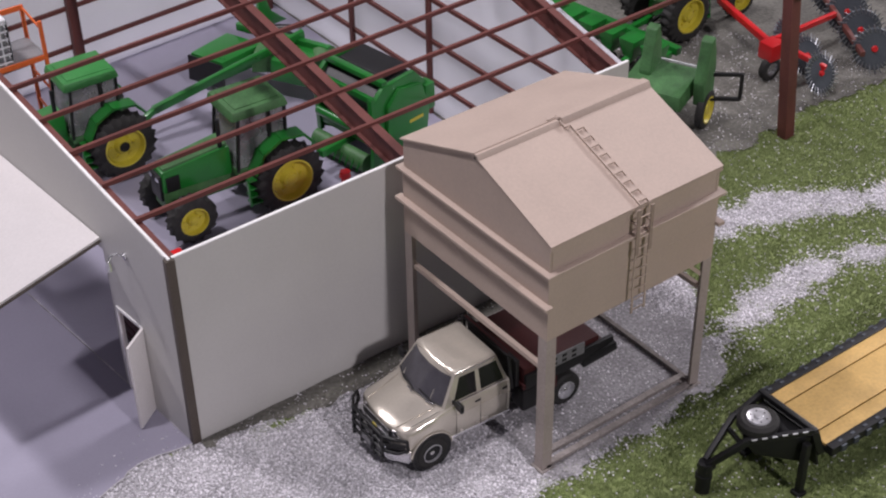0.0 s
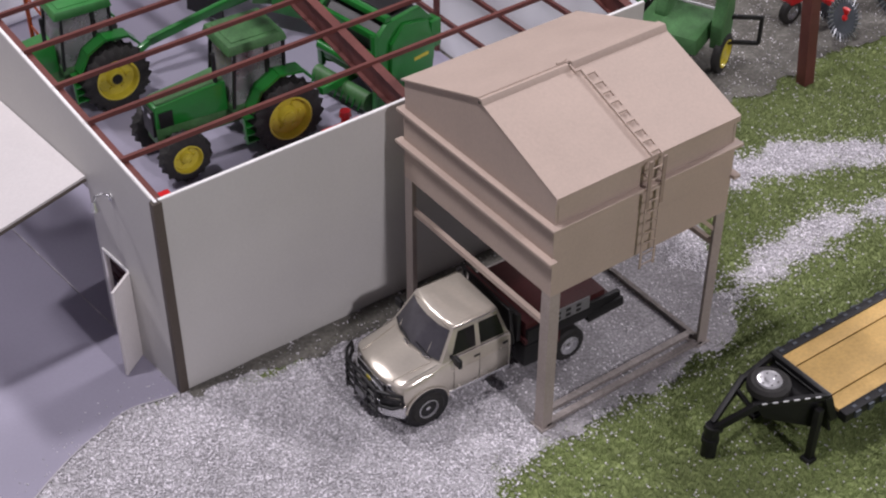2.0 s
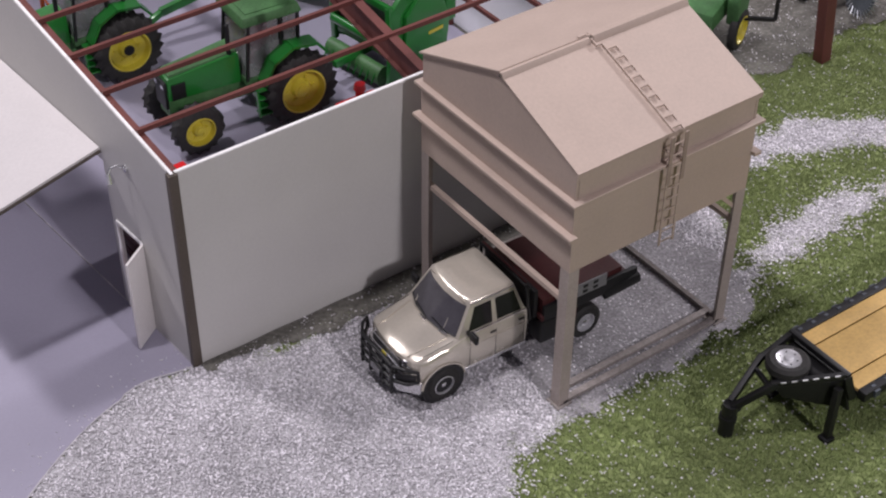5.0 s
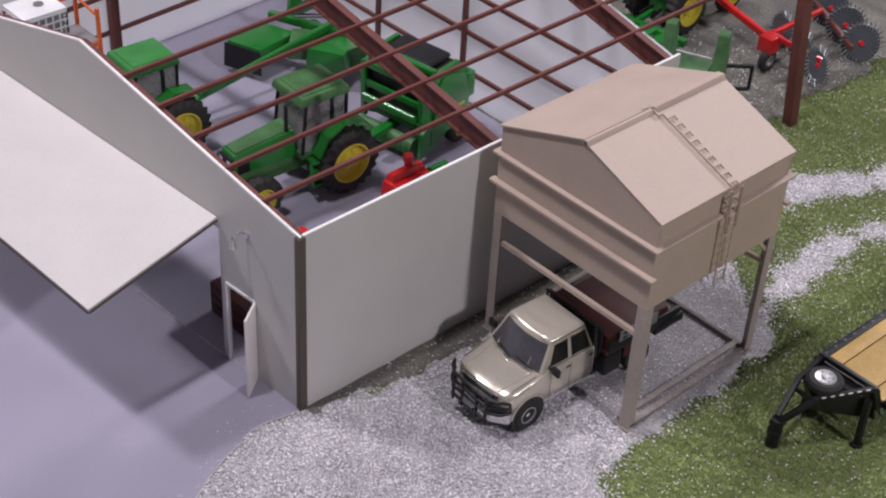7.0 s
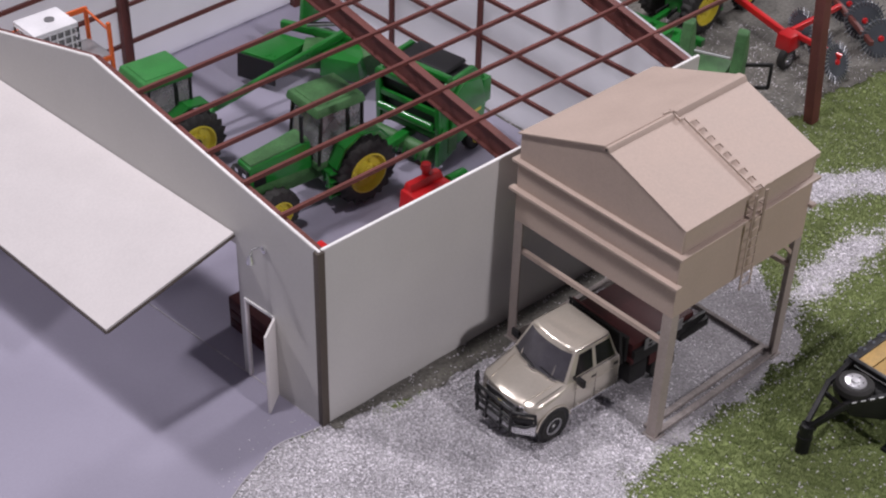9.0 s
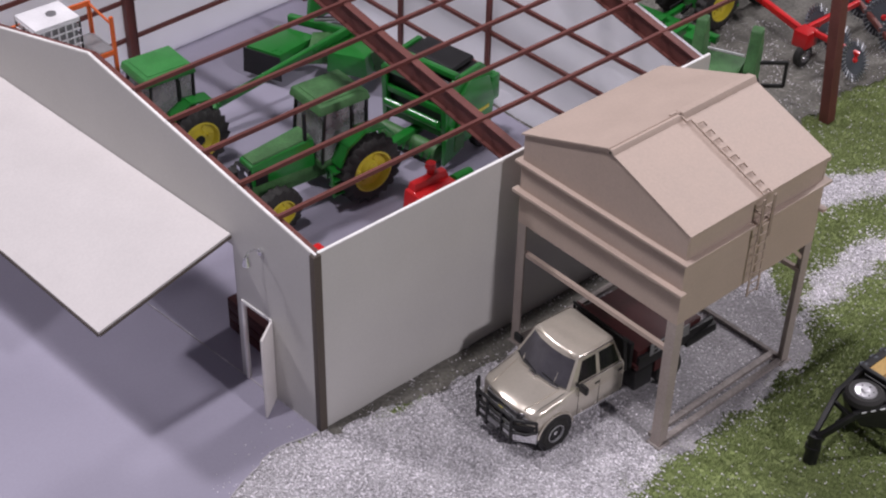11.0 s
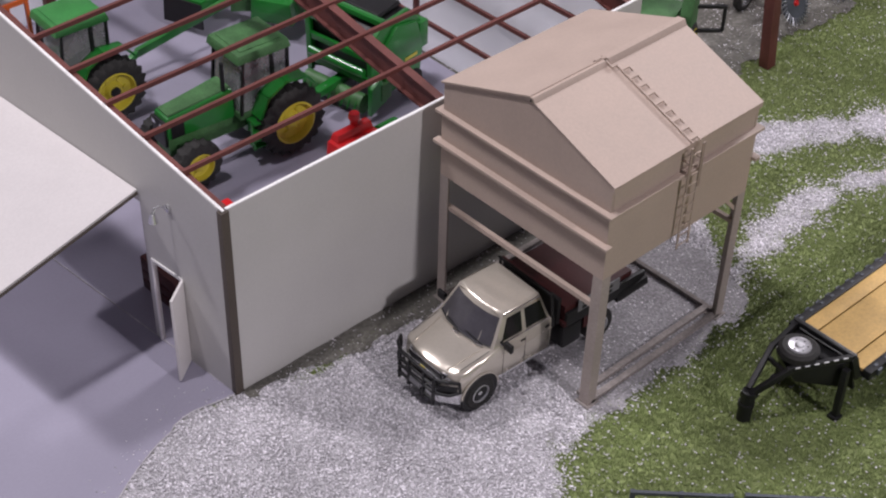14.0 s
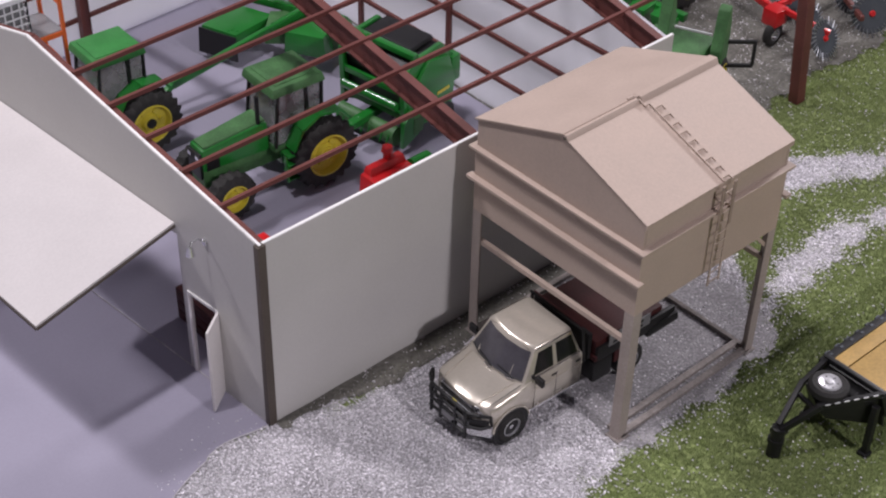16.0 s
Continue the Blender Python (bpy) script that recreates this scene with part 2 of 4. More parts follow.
def graveled(x, y):
    """How surely a place is gravel (above 0) and not turf (below)."""
    edge = np.interp(x, [-30, -8, 0, 2.6, 3.3, 4.6, 6.4, 8.2, 9.2, 10.4, 11.0], [-40, -16, -9, -5.6, -4.75, -4.6, -4.75, -4.4, -3.6, -2.0, 0.6])
    yard = np.where(x < 11.0, y - edge, y - np.interp(x, [11, 14, 16, 40], [0.6, 1.2, 1.4, 1.0]))
    g = np.maximum(yard, 0.42 - off_line(x, y, TRACK_A))
    g = np.maximum(g, 0.3 - off_line(x, y, TRACK_B))
    strip = 0.22 - np.abs(y + 0.42) - 0.25 * (np.abs(x - 2.4) > 1.5)
    g = np.where(strip > 0, np.minimum(g, 0.16 - strip), g)
    return g + 0.22 * wav(x, y) + 0.1 * wav(x, y, 3.1)


bm = B()
box(bm, -18, 32, -24, 22, -1.2, -0.03)
solo("ground", bm, M_GRASSBASE, "board covered in green and straw coloured model turf", "ground", "structure")
M_HALL = mat("hall_carpet", (0.16, 0.16, 0.18), 0.95, grain=300, amount=0.2, blotch=3, blotch_amount=0.1)
solo("hall_floor", box(B(), -200, 200, -200, 200, -40, -38), M_HALL, "dark grey carpet of the exhibition hall", "floor", "structure")
M_CLOTH = mat("table_cloth", (0.1, 0.1, 0.11), 0.95, grain=500, amount=0.15)
solo("table_base", box(B(), -17.5, 31.5, -23.5, 21.5, -38, -1.2), M_CLOTH, "dark draped table under the model board", "table", "structure")


def sheet(name, inside, x0, x1, y0, y1, step, z, material, label, category):
    """A thin sheet over the squares whose middles lie inside."""
    nx, ny = int((x1 - x0) / step), int((y1 - y0) / step)
    gx, gy = np.meshgrid(x0 + (np.arange(nx) + 0.5) * step, y0 + (np.arange(ny) + 0.5) * step, indexing="ij")
    keep = inside(gx, gy)
    vid, verts, faces = {}, [], []
    for i, j in zip(*np.nonzero(keep)):
        f = []
        for a, b in ((i, j), (i + 1, j), (i + 1, j + 1), (i, j + 1)):
            if (a, b) not in vid:
                vid[(a, b)] = len(verts)
                px, py = x0 + a * step, y0 + b * step
                verts.append((px * S, py * S, (z + 0.008 * math.sin(5 * px) * math.cos(4 * py)) * S))
            f.append(vid[(a, b)])
        faces.append(f)
    me = bpy.data.meshes.new(name)
    me.from_pydata(verts, [], faces)
    me.materials.append(material)
    return tagged(new(name, me), label, category, kind="structure")


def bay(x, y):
    """The darker earth under the open bay and along the wall."""
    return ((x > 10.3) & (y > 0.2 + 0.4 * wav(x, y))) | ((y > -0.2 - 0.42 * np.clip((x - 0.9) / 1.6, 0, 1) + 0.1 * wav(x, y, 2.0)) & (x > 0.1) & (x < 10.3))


def on_slab(x, y):
    return (y > slab_edge(x)) & (x < 0.3)


sheet("gravel_bed", lambda x, y: (graveled(x, y) > -0.02) & ~on_slab(x, y) & ~((x > -0.5) & (x < 10.2) & (y > 0.05) & (y < 13)), -12, 30, -16, 16, 0.1, -0.012, M_GRAVELBASE, "light grey gravel bed worn into two wheel tracks", "gravel")


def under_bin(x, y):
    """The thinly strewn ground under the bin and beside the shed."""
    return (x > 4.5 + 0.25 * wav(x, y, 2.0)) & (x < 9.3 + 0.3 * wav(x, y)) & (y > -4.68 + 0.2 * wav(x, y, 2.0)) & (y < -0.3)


# thin gravel; the bin's shade is put into its darker base colour
M_THIN_SHADED = mat("thin_gravel_shaded", (0.27, 0.26, 0.272), 0.7, grain=900, amount=0.45, blotch=34, blotch_amount=0.25, bump=0.8)
sheet("worn_gravel_bed", lambda x, y: under_bin(x, y) & (graveled(x, y) > -0.12), 4, 9.8, -5.0, -0.3, 0.06, 0.01, M_THIN_SHADED, "bare grey ground with thin gravel, darkened for the shade under the bin", "gravel")
M_EARTH = mat("dark_earth", (0.125, 0.12, 0.105), 0.9, grain=600, amount=0.4, blotch=28, blotch_amount=0.3, bump=0.8)
sheet("earth_bed", lambda x, y: bay(x, y) & ~((x < 10.2) & (y > 0.0)) & (graveled(x, y) > -0.4), 0.1, 30, -0.9, 16, 0.06, 0.014, M_EARTH, "dark grey earth under the bay and along the wall", "earth")

# the poured floor: inside the shed and the apron before its doors
bm = B()
xs = [-15.5 + i for i in range(9)] + [-6 + 0.1 * i for i in range(61)]
front = [(x, float(slab_edge(np.array(x))), 0.0) for x in xs] + [(10.15, 0.02, 0.0), (10.2, 14.0, 0.0), (-1.2, 13.7, 0.0), (-1.5, 21.5, 0.0), (-15.5, 21.5, 0.0)]
hull(bm, [(x, y, -0.12) for x, y, z in front], [(x, y, 0.012) for x, y, z in front])
floor = solo("floor", bm, M_FLOOR, "smooth grey painted floor and apron with a rounded edge", "floor", "structure")
bm = B()
lip = [(x, y, 0.012) for x, y, z in front if -4.5 < x < 0.05]
for a, b in zip(lip, lip[1:]):
    rod(bm, a, b, 0.014, 6)
M_LIP = mat("dried_glue", (0.5, 0.48, 0.5), 0.25, amount=0.1, blotch=120, blotch_amount=0.3)
part("edge_bead", bm, M_LIP, floor, "glossy bead along the floor edge")


def scatter(name, count, accept, x0, x1, y0, y1, shapes, size, z, material, label, category):
    """Many small pieces in one mesh; shapes: unit pieces as (verts, faces)."""
    px, py = RND.uniform(x0, x1, count), RND.uniform(y0, y1, count)
    ok = accept(px, py)
    px, py = px[ok], py[ok]
    verts, faces, base = [], [], 0
    turn, sc, kind = RND.uniform(0, math.tau, len(px)), RND.uniform(size[0], size[1], len(px)), RND.randint(0, len(shapes), len(px))
    for k, (v, f) in enumerate(shapes):
        sel = kind == k
        n = int(sel.sum())
        v, f = np.array(v, float), np.array(f, int)
        c, s = np.cos(turn[sel])[:, None], np.sin(turn[sel])[:, None]
        q = sc[sel][:, None]
        X = px[sel][:, None] + q * (v[:, 0] * c - v[:, 1] * s)
        Y = py[sel][:, None] + q * (v[:, 0] * s + v[:, 1] * c)
        Z = z + q * v[:, 2] + 0 * X
        verts.append(np.stack([X, Y, Z], 2).reshape(-1, 3))
        faces.append((f[None] + base + len(v) * np.arange(n)[:, None, None]).reshape(-1, 3))
        base += n * len(v)
    verts, faces = np.concatenate(verts) * S, np.concatenate(faces)
    me = bpy.data.meshes.new(name)
    me.vertices.add(len(verts))
    me.vertices.foreach_set("co", verts.ravel())
    me.loops.add(faces.size)
    me.loops.foreach_set("vertex_index", faces.ravel())
    me.polygons.add(len(faces))
    me.polygons.foreach_set("loop_start", np.arange(0, faces.size, 3))
    me.update(calc_edges=True)
    me.validate()
    me.materials.append(material)
    return tagged(new(name, me), label, category, kind="stuff")


def stone(seed):
    r = np.random.RandomState(seed)
    v = np.array([(1, 0, 0.1), (0, 1, 0.1), (-1, 0, 0.1), (0, -1, 0.1), (0.1, 0.1, 0.9), (0, 0, -0.4)]) * r.uniform(0.6, 1.2, (6, 1)) + r.uniform(-0.2, 0.2, (6, 3))
    return v, [(0, 1, 4), (1, 2, 4), (2, 3, 4), (3, 0, 4), (1, 0, 5), (2, 1, 5), (3, 2, 5), (0, 3, 5)]


def tuft(seed):
    r = np.random.RandomState(seed)
    v, f = [], []
    for i in range(4):
        a = i * 1.6 + r.uniform(-0.5, 0.5)
        lean, h, w = r.uniform(0.3, 0.9), r.uniform(0.6, 1.2), 0.22
        c, s = math.cos(a), math.sin(a)
        v += [(-s * w, c * w, -0.1), (s * w, -c * w, -0.1), (c * lean, s * lean, h)]
        f.append((3 * i, 3 * i + 1, 3 * i + 2))
    return v, f


def indoors(x, y):
    return (x > -0.6) & (x < 10.2) & (y > 0.03) & (y < 13.6)


NEAR = (-4, 21, -10, 8)
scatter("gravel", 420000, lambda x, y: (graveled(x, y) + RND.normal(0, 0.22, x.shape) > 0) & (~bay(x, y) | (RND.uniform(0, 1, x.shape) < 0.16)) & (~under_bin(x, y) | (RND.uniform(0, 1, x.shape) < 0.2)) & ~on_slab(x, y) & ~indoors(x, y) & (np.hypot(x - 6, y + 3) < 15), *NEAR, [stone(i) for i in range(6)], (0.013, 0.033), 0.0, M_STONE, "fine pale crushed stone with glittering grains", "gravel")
scatter("turf", 420000, lambda x, y: (graveled(x, y) + RND.normal(0, 0.16, x.shape) < 0.02) & ~on_slab(x, y) & ~indoors(x, y), *NEAR, [tuft(i) for i in range(6)], (0.028, 0.062), -0.03, M_TUFT, "short green model turf with straw coloured patches", "grass")
scatter("grit", 15000, lambda x, y: (graveled(x, y) < 0.0) & ~on_slab(x, y) & ~indoors(x, y), *NEAR, [stone(i + 9) for i in range(3)], (0.014, 0.03), 0.04, M_STONE, "pale grains of stone strewn over the turf", "gravel")

scatter("crumbs", 900, lambda x, y: on_slab(x, y) & (y < slab_edge(x) + 0.9 * RND.uniform(0, 1, x.shape) ** 2) & (x < -0.1), -4, 0, -2, 2, [stone(i + 3) for i in range(3)], (0.01, 0.022), 0.015, M_STONE, "stray crumbs of stone on the floor edge", "gravel")

# ---- the machine shed ----


def bp(s, t, z):
    """From the shed's own plan (s along, t across) to the board; the model stands a little out of square."""
    return (s - 0.088 * t * max(0.0, 1 - s / 10), t * (1 + 0.0055 * s), z * (1 + 0.0032 * min(max(s, 0), 10.5)))


EAVE, RISE, RIDGE, WIDE, LONG = 4.11, 0.225, 6.15, 13.15, 10.25


def roof_z(t):
    return EAVE + RISE * (t if t < RIDGE else 2 * RIDGE - t)


def gable_piece(bm, s, outline, th):
    return hull(bm, [bp(s, t, z) for t, z in outline], [bp(s + th, t, z) for t, z in outline])


bm = gable_piece(B(), 0.0, [(0.1, 0), (1.28, 0), (1.28, 1.95), (2.06, 1.95), (2.06, 0), (2.22, 0), (2.22, 3.15), (11.0, 3.15), (11.0, 0), (WIDE, 0), (WIDE, roof_z(WIDE)), (RIDGE, roof_z(RIDGE)), (0.1, roof_z(0.1))], 0.07)
gable = solo("wall_gable", bm, M_WALL, "pale grey end wall with a wide opening and a narrow doorway", "wall", "structure")
bm = B()
for a, b in (((0.0, EAVE), (RIDGE, roof_z(RIDGE))), ((RIDGE, roof_z(RIDGE)), (WIDE, roof_z(WIDE)))):
    bar(bm, bp(0.035, a[0], a[1] + 0.012), bp(0.035, b[0], b[1] + 0.008), 0.05, 0.02)
part("edge_strip", bm, M_EDGE, gable, "white cut edge of the card")

bm = B()
hull(bm, [(0.13, 0, 0), (LONG, 0.02, 0), (LONG, 0.09, 0), (0.13, 0.07, 0)], [(0.13, 0, EAVE), (LONG, 0.02, EAVE * 1.032), (LONG, 0.09, EAVE * 1.032), (0.13, 0.07, EAVE)])
wall = solo("wall_side", bm, M_WALL, "smooth pale grey long wall with a white top edge", "wall", "structure")
part("edge_strip", bar(B(), (0.1, 0.035, EAVE + 0.012), (LONG, 0.055, EAVE * 1.032 + 0.008), 0.055, 0.02), M_EDGE, wall, "white cut edge of the card")
part("corner_trim", box(B(), -0.035, 0.13, -0.03, 0.1, 0.0, EAVE - 0.01, 0.008), M_TRIM, wall, "dark brown corner trim")

bm = B()
hull(bm, [bp(-0.0, WIDE, 0), bp(LONG, WIDE, 0), bp(LONG, WIDE + 0.08, 0), bp(0, WIDE + 0.08, 0)], [bp(0, WIDE, EAVE), bp(LONG, WIDE, EAVE), bp(LONG, WIDE + 0.08, EAVE), bp(0, WIDE + 0.08, EAVE)])
rear = solo("wall_rear", bm, M_LINER, "white inner face of the rear wall with brown rails", "wall", "structure")
for z in (0.85, 1.88, 2.92, 3.7):
    part("girt", bar(B(), bp(0.1, WIDE - 0.05, z), bp(LONG - 0.1, WIDE - 0.05, z), 0.08, 0.1), M_STEEL, rear)
bm = B()
gable_piece(bm, LONG, [(0.12, 0), (WIDE - 0.01, 0), (WIDE - 0.01, roof_z(WIDE) - 0.2), (RIDGE, roof_z(RIDGE) - 0.2), (0.12, roof_z(0.1) - 0.2)], 0.07)
far = solo("wall_far_gable", bm, M_LINER, "white inner face of the far end wall with brown rails", "wall", "structure")
for z in (0.87, 1.9, 2.95):
    part("girt", bar(B(), bp(LONG - 0.05, 0.15, z), bp(LONG - 0.05, WIDE - 0.1, z), 0.08, 0.1), M_STEEL, far)
for t in (6.2, 9.3):
    part("post", bar(B(), bp(LONG - 0.09, t, 0.02), bp(LONG - 0.09, t, roof_z(t) - 0.1), 0.1, 0.12), M_STEEL, far)


def rafter(s, depth, post=0.22, lean=(0, 0), inset=0.2):
    """One bent of the frame: two deep I-shaped rafters on two columns."""
    x, y, z = bp(s, 0, 0)
    ob = thing("roof_frame", x, y, 0, 0, "red-brown steel frame of deep rafters on two columns", "roof frame", "frames of the shed")
    for t0, t1 in ((0.1, RIDGE), (WIDE - 0.1, RIDGE)):
        for name, dz, h, w in (("web", -depth / 2 - 0.05, depth, 0.05), ("upper_flange", -0.04, 0.035, 0.17), ("lower_flange", -depth - 0.06, 0.035, 0.2)):
            a, b = Vector(bp(s, t0, roof_z(t0) + dz)), Vector(bp(s, t1, roof_z(t1) + dz))
            part(name, bar(B(), a - Vector((x, y, 0)), b - Vector((x, y, 0)), w, h), M_STEEL, ob)
    for t in (inset, WIDE - 0.2):
        p = Vector(bp(s, t, 0)) - Vector((x, y, 0))
        q = p + Vector((-lean[0], -lean[1], 0))
        part("column", bar(B(), q, p + Vector((0, 0, roof_z(0.2) - depth - 0.05)), post * 1.1, post, 0.01), M_STEEL, ob)
    return ob


rafter(4.9, 0.42)
rafter(9.95, 0.4)
bm = B()
for t0, t1 in ((0.0, RIDGE), (WIDE - 0.1, RIDGE)):
    bar(bm, bp(0.14, t0 + 0.08, roof_z(t0) - 0.11), bp(0.14, t1, roof_z(t1) - 0.11), 0.12, 0.14)
solo("rake_beam", bm, M_STEEL, "red-brown sloping beam behind the end wall", "beam", "structure")
for i, t in enumerate((1.02, 2.0, 2.95, 3.92, 4.9)):
    bm = bar(B(), bp(0.07, t, roof_z(t) + 0.015), bp(21.5, t, roof_z(t) + 0.015), 0.07, 0.085)
    solo("purlin", bm, M_STEEL, "thin red-brown roof purlin lying on the frames", "purlin", group="purlins of the shed roof")
for s in (15.84, 21.3):
    rafter(s, 0.3, 0.27, (-0.21, 0.21), 0.72)

# ---- doors and lamp of the end wall ----
door = thing("overhead_door", *bp(0, 2.25, 3.36), 0, "large off-white overhead door panel swung out flat", "door")
o = Vector(bp(0, 2.25, 3.36))
hinge_b, drop, drop_b = Vector(bp(-0.02, 11.2, 3.55)) - o, Vector((-2.93, -0.2, -0.6)), Vector((-2.8, -0.2, -0.37))
part("panel", plate(B(), [(-0.003, 0, 0), drop, hinge_b + drop_b, hinge_b + Vector((0.015, 0, 0))], -0.05), M_PANEL, door)
part("edge_trim", bar(B(), Vector((-0.01, -0.012, -0.025)), drop + Vector((0, -0.012, -0.025)), 0.02, 0.055), M_TRIM, door, "dark brown edge of the panel")
part("edge_trim", bar(B(), drop + Vector((-0.012, 0, -0.025)), hinge_b + drop_b + Vector((-0.012, 0, -0.025)), 0.02, 0.055), M_TRIM, door, "dark brown edge of the panel")

hx, hy, hz = bp(-0.03, 1.26, 0)
leaf = thing("narrow_door", hx, hy, 0.02, 0, "narrow white door standing open on the end wall", "door")
free = Vector((-0.47, -0.34, 0))
nrm = Vector((0.34, -0.47, 0)).normalized() * 0.05
part("leaf", hull(B(), [(0, 0, 0.03), free + Vector((0, 0, 0.03)), free + nrm + Vector((0, 0, 0.03)), nrm + Vector((0, 0, 0.03))], [(0, 0, 1.93), free + Vector((0, 0, 1.93)), free + nrm + Vector((0, 0, 1.93)), nrm + Vector((0, 0, 1.93))], 0.01), M_PANEL, leaf)
part("hinge", rod(B(), (0.015, 0, 0.35), (0.015, 0, 0.5), 0.02), M_GREY, leaf)
part("hinge", rod(B(), (0.015, 0, 1.45), (0.015, 0, 1.6), 0.02), M_GREY, leaf)
bm = B()
for a, b in (((2.05, 0.02), (2.05, 1.96)), ((1.27, 1.95), (2.07, 1.95)), ((1.27, 0.02), (1.27, 1.96))):
    bar(bm, bp(-0.015, *a), bp(-0.015, *b), 0.04, 0.05)
solo("door_frame", bm, M_EDGE, "thin white frame round the narrow doorway", "door frame", "structure")

lx, ly, lz = bp(0, 1.42, 3.42)
lamp = thing("wall_lamp", lx, ly, lz, 0, "small silver wall lamp on a curved arm", "lamp")
part("wall_plate", rod(B(), (0.0, 0, 0.02), (-0.04, 0, 0.02), 0.07, 12), M_CHROME, lamp)
bm = B()
pts = [(-0.03, 0, 0.02), (-0.14, 0.01, 0.13), (-0.26, 0.01, 0.13), (-0.31, 0.01, 0.04)]
for a, b in zip(pts, pts[1:]):
    rod(bm, a, b, 0.022)
part("arm", bm, M_CHROME, lamp)
part("shade", rod(B(), (-0.31, 0.01, -0.13), (-0.31, 0.01, 0.05), 0.085, 16, 0.045), M_CHROME, lamp, "silver bell shade")

# ---- the overhead grain bin ----
BX0, BX1, BY0, BY1 = 4.47, 8.26, -4.37, -0.4
bin_ = thing("overhead_bin", BX0, BY0, 0, 0, "tan overhead grain bin on four legs beside the shed", "grain bin")
W, D = BX1 - BX0, BY1 - BY0
YR, ZE, ZR = 1.9, 4.89, 5.58
bm = box(B(), 0.08, W - 0.08, 0.02, D - 0.02, 4.35, ZE - 0.03)
part("upper_wall", bm, M_TAN, bin_)
gb = [(0.02, 4.35), (D - 0.02, 4.35), (D - 0.02, ZE), (YR + 0.01, ZR + 0.065), (YR - 0.02, ZR - 0.01), (0.02, ZE - 0.02)]
part("gable_end", hull(B(), [(0.02, y, z) for y, z in gb], [(0.07, y, z) for y, z in gb]), M_TAN, bin_)
part("gable_end", hull(B(), [(W - 0.02, y, z) for y, z in gb], [(W - 0.07, y, z) for y, z in gb]), M_TAN, bin_)
part("front_slope", plate(B(), [(0, -0.02, ZE - 0.02), (W, -0.02, ZE - 0.02), (W, YR, ZR), (0, YR, ZR)], 0.03), M_TAN, bin_)
part("rear_slope", plate(B(), [(-0.02, YR, ZR + 0.07), (W * 0.99, YR, ZR + 0.07), (W * 0.99, D + 0.02, ZE + 0.015), (-0.02, D + 0.02, ZE + 0.015)], 0.03), M_TAN, bin_)
part("eave_strip", box(B(), 0.0, W, -0.025, 0.02, ZE - 0.1, ZE - 0.02), M_TAN, bin_)
# the lid of the rear slope laps over the front one, in two lengths with a dark notch between them
for x0, x1, up in ((-0.01, 1.73, 0.0), (1.79, W, 0.02)):
    part("ridge_lid", hull(B(), [(x0, YR - 0.12, ZR - 0.035), (x1, YR - 0.12, ZR - 0.035), (x1, YR + 0.12, ZR), (x0, YR + 0.12, ZR)], [(x0, YR - 0.05, ZR + 0.085 + up), (x1, YR - 0.05, ZR + 0.085 + up), (x1, YR + 0.12, ZR + 0.06 + up), (x0, YR + 0.12, ZR + 0.06 + up)], 0.015), M_TAN, bin_)
part("notch", box(B(), 1.735, 1.785, YR - 0.06, YR + 0.11, ZR - 0.02, ZR + 0.05, 0.005), M_TRIM, bin_)
part("ridge_pin", rod(B(), (-0.03, YR - 0.03, ZR + 0.03), (0.02, YR - 0.03, ZR + 0.03), 0.03, 10), M_TRIM, bin_)
part("peg", box(B(), 1.55, 1.72, YR + 0.02, YR + 0.06, ZR + 0.09, ZR + 0.12, 0.005), M_TAN, bin_)
part("middle_wall", box(B(), 0.0, W, 0.0, D, 3.73, 4.32), M_TAN, bin_)
part("upper_flange", box(B(), -0.09, W + 0.09, -0.1, D + 0.09, 4.31, 4.37, 0.012), M_TAN, bin_)
for x0, x1 in ((-0.12, 0.03), (W - 0.03, W + 0.12)):
    part("lower_flange", box(B(), x0, x1, -0.1, D + 0.1, 3.67, 3.74, 0.012), M_TAN, bin_)
for a in ((0, W, 0, 0.05), (0, W, D - 0.05, D), (0, 0.05, 0.05, D - 0.05), (W - 0.05, W, 0.05, D - 0.05)):
    part("skirt_plate", box(B(), a[0], a[1], a[2], a[3], 2.97, 3.728), M_TAN, bin_)
bm = B()
hull(bm, [(1.5, 1.6, 2.75), (2.2, 1.6, 2.75), (2.2, 2.3, 2.75), (1.5, 2.3, 2.75)], [(0.06, 0.06, 3.66), (W - 0.06, 0.06, 3.66), (W - 0.06, D - 0.06, 3.66), (0.06, D - 0.06, 3.66)])
part("hopper", bm, M_TANDARK, bin_)
for lx_ in (0.0, W):
    for ly_ in (0.0, D):
        dx, dy = (1 if lx_ == 0 else -1), (1 if ly_ == 0 else -1)
        bm = B()
        x0, x1 = sorted((lx_, lx_ + dx * 0.21))
        y0, y1 = sorted((ly_, ly_ + dy * 0.21))
        box(bm, x0, x1, *sorted((ly_, ly_ + dy * 0.04)), 0.0, 2.966)
        box(bm, *sorted((lx_, lx_ + dx * 0.04)), *sorted((ly_ + dy * 0.04, ly_ + dy * 0.21)), 0.0, 2.966)
        leg = part("leg", bm, M_TANGREY, bin_)
        part("foot", box(B(), x0 - 0.05, x1 + 0.05, y0 - 0.05, y1 + 0.05, -0.02, 0.03), M_RAIL, leg)
for x in (0.05, W - 0.12):
    part("cross_tie", bar(B(), (x + 0.03, 0.1, 2.27), (x + 0.03, D - 0.1, 2.27), 0.09, 0.09), M_TAN, bin_)
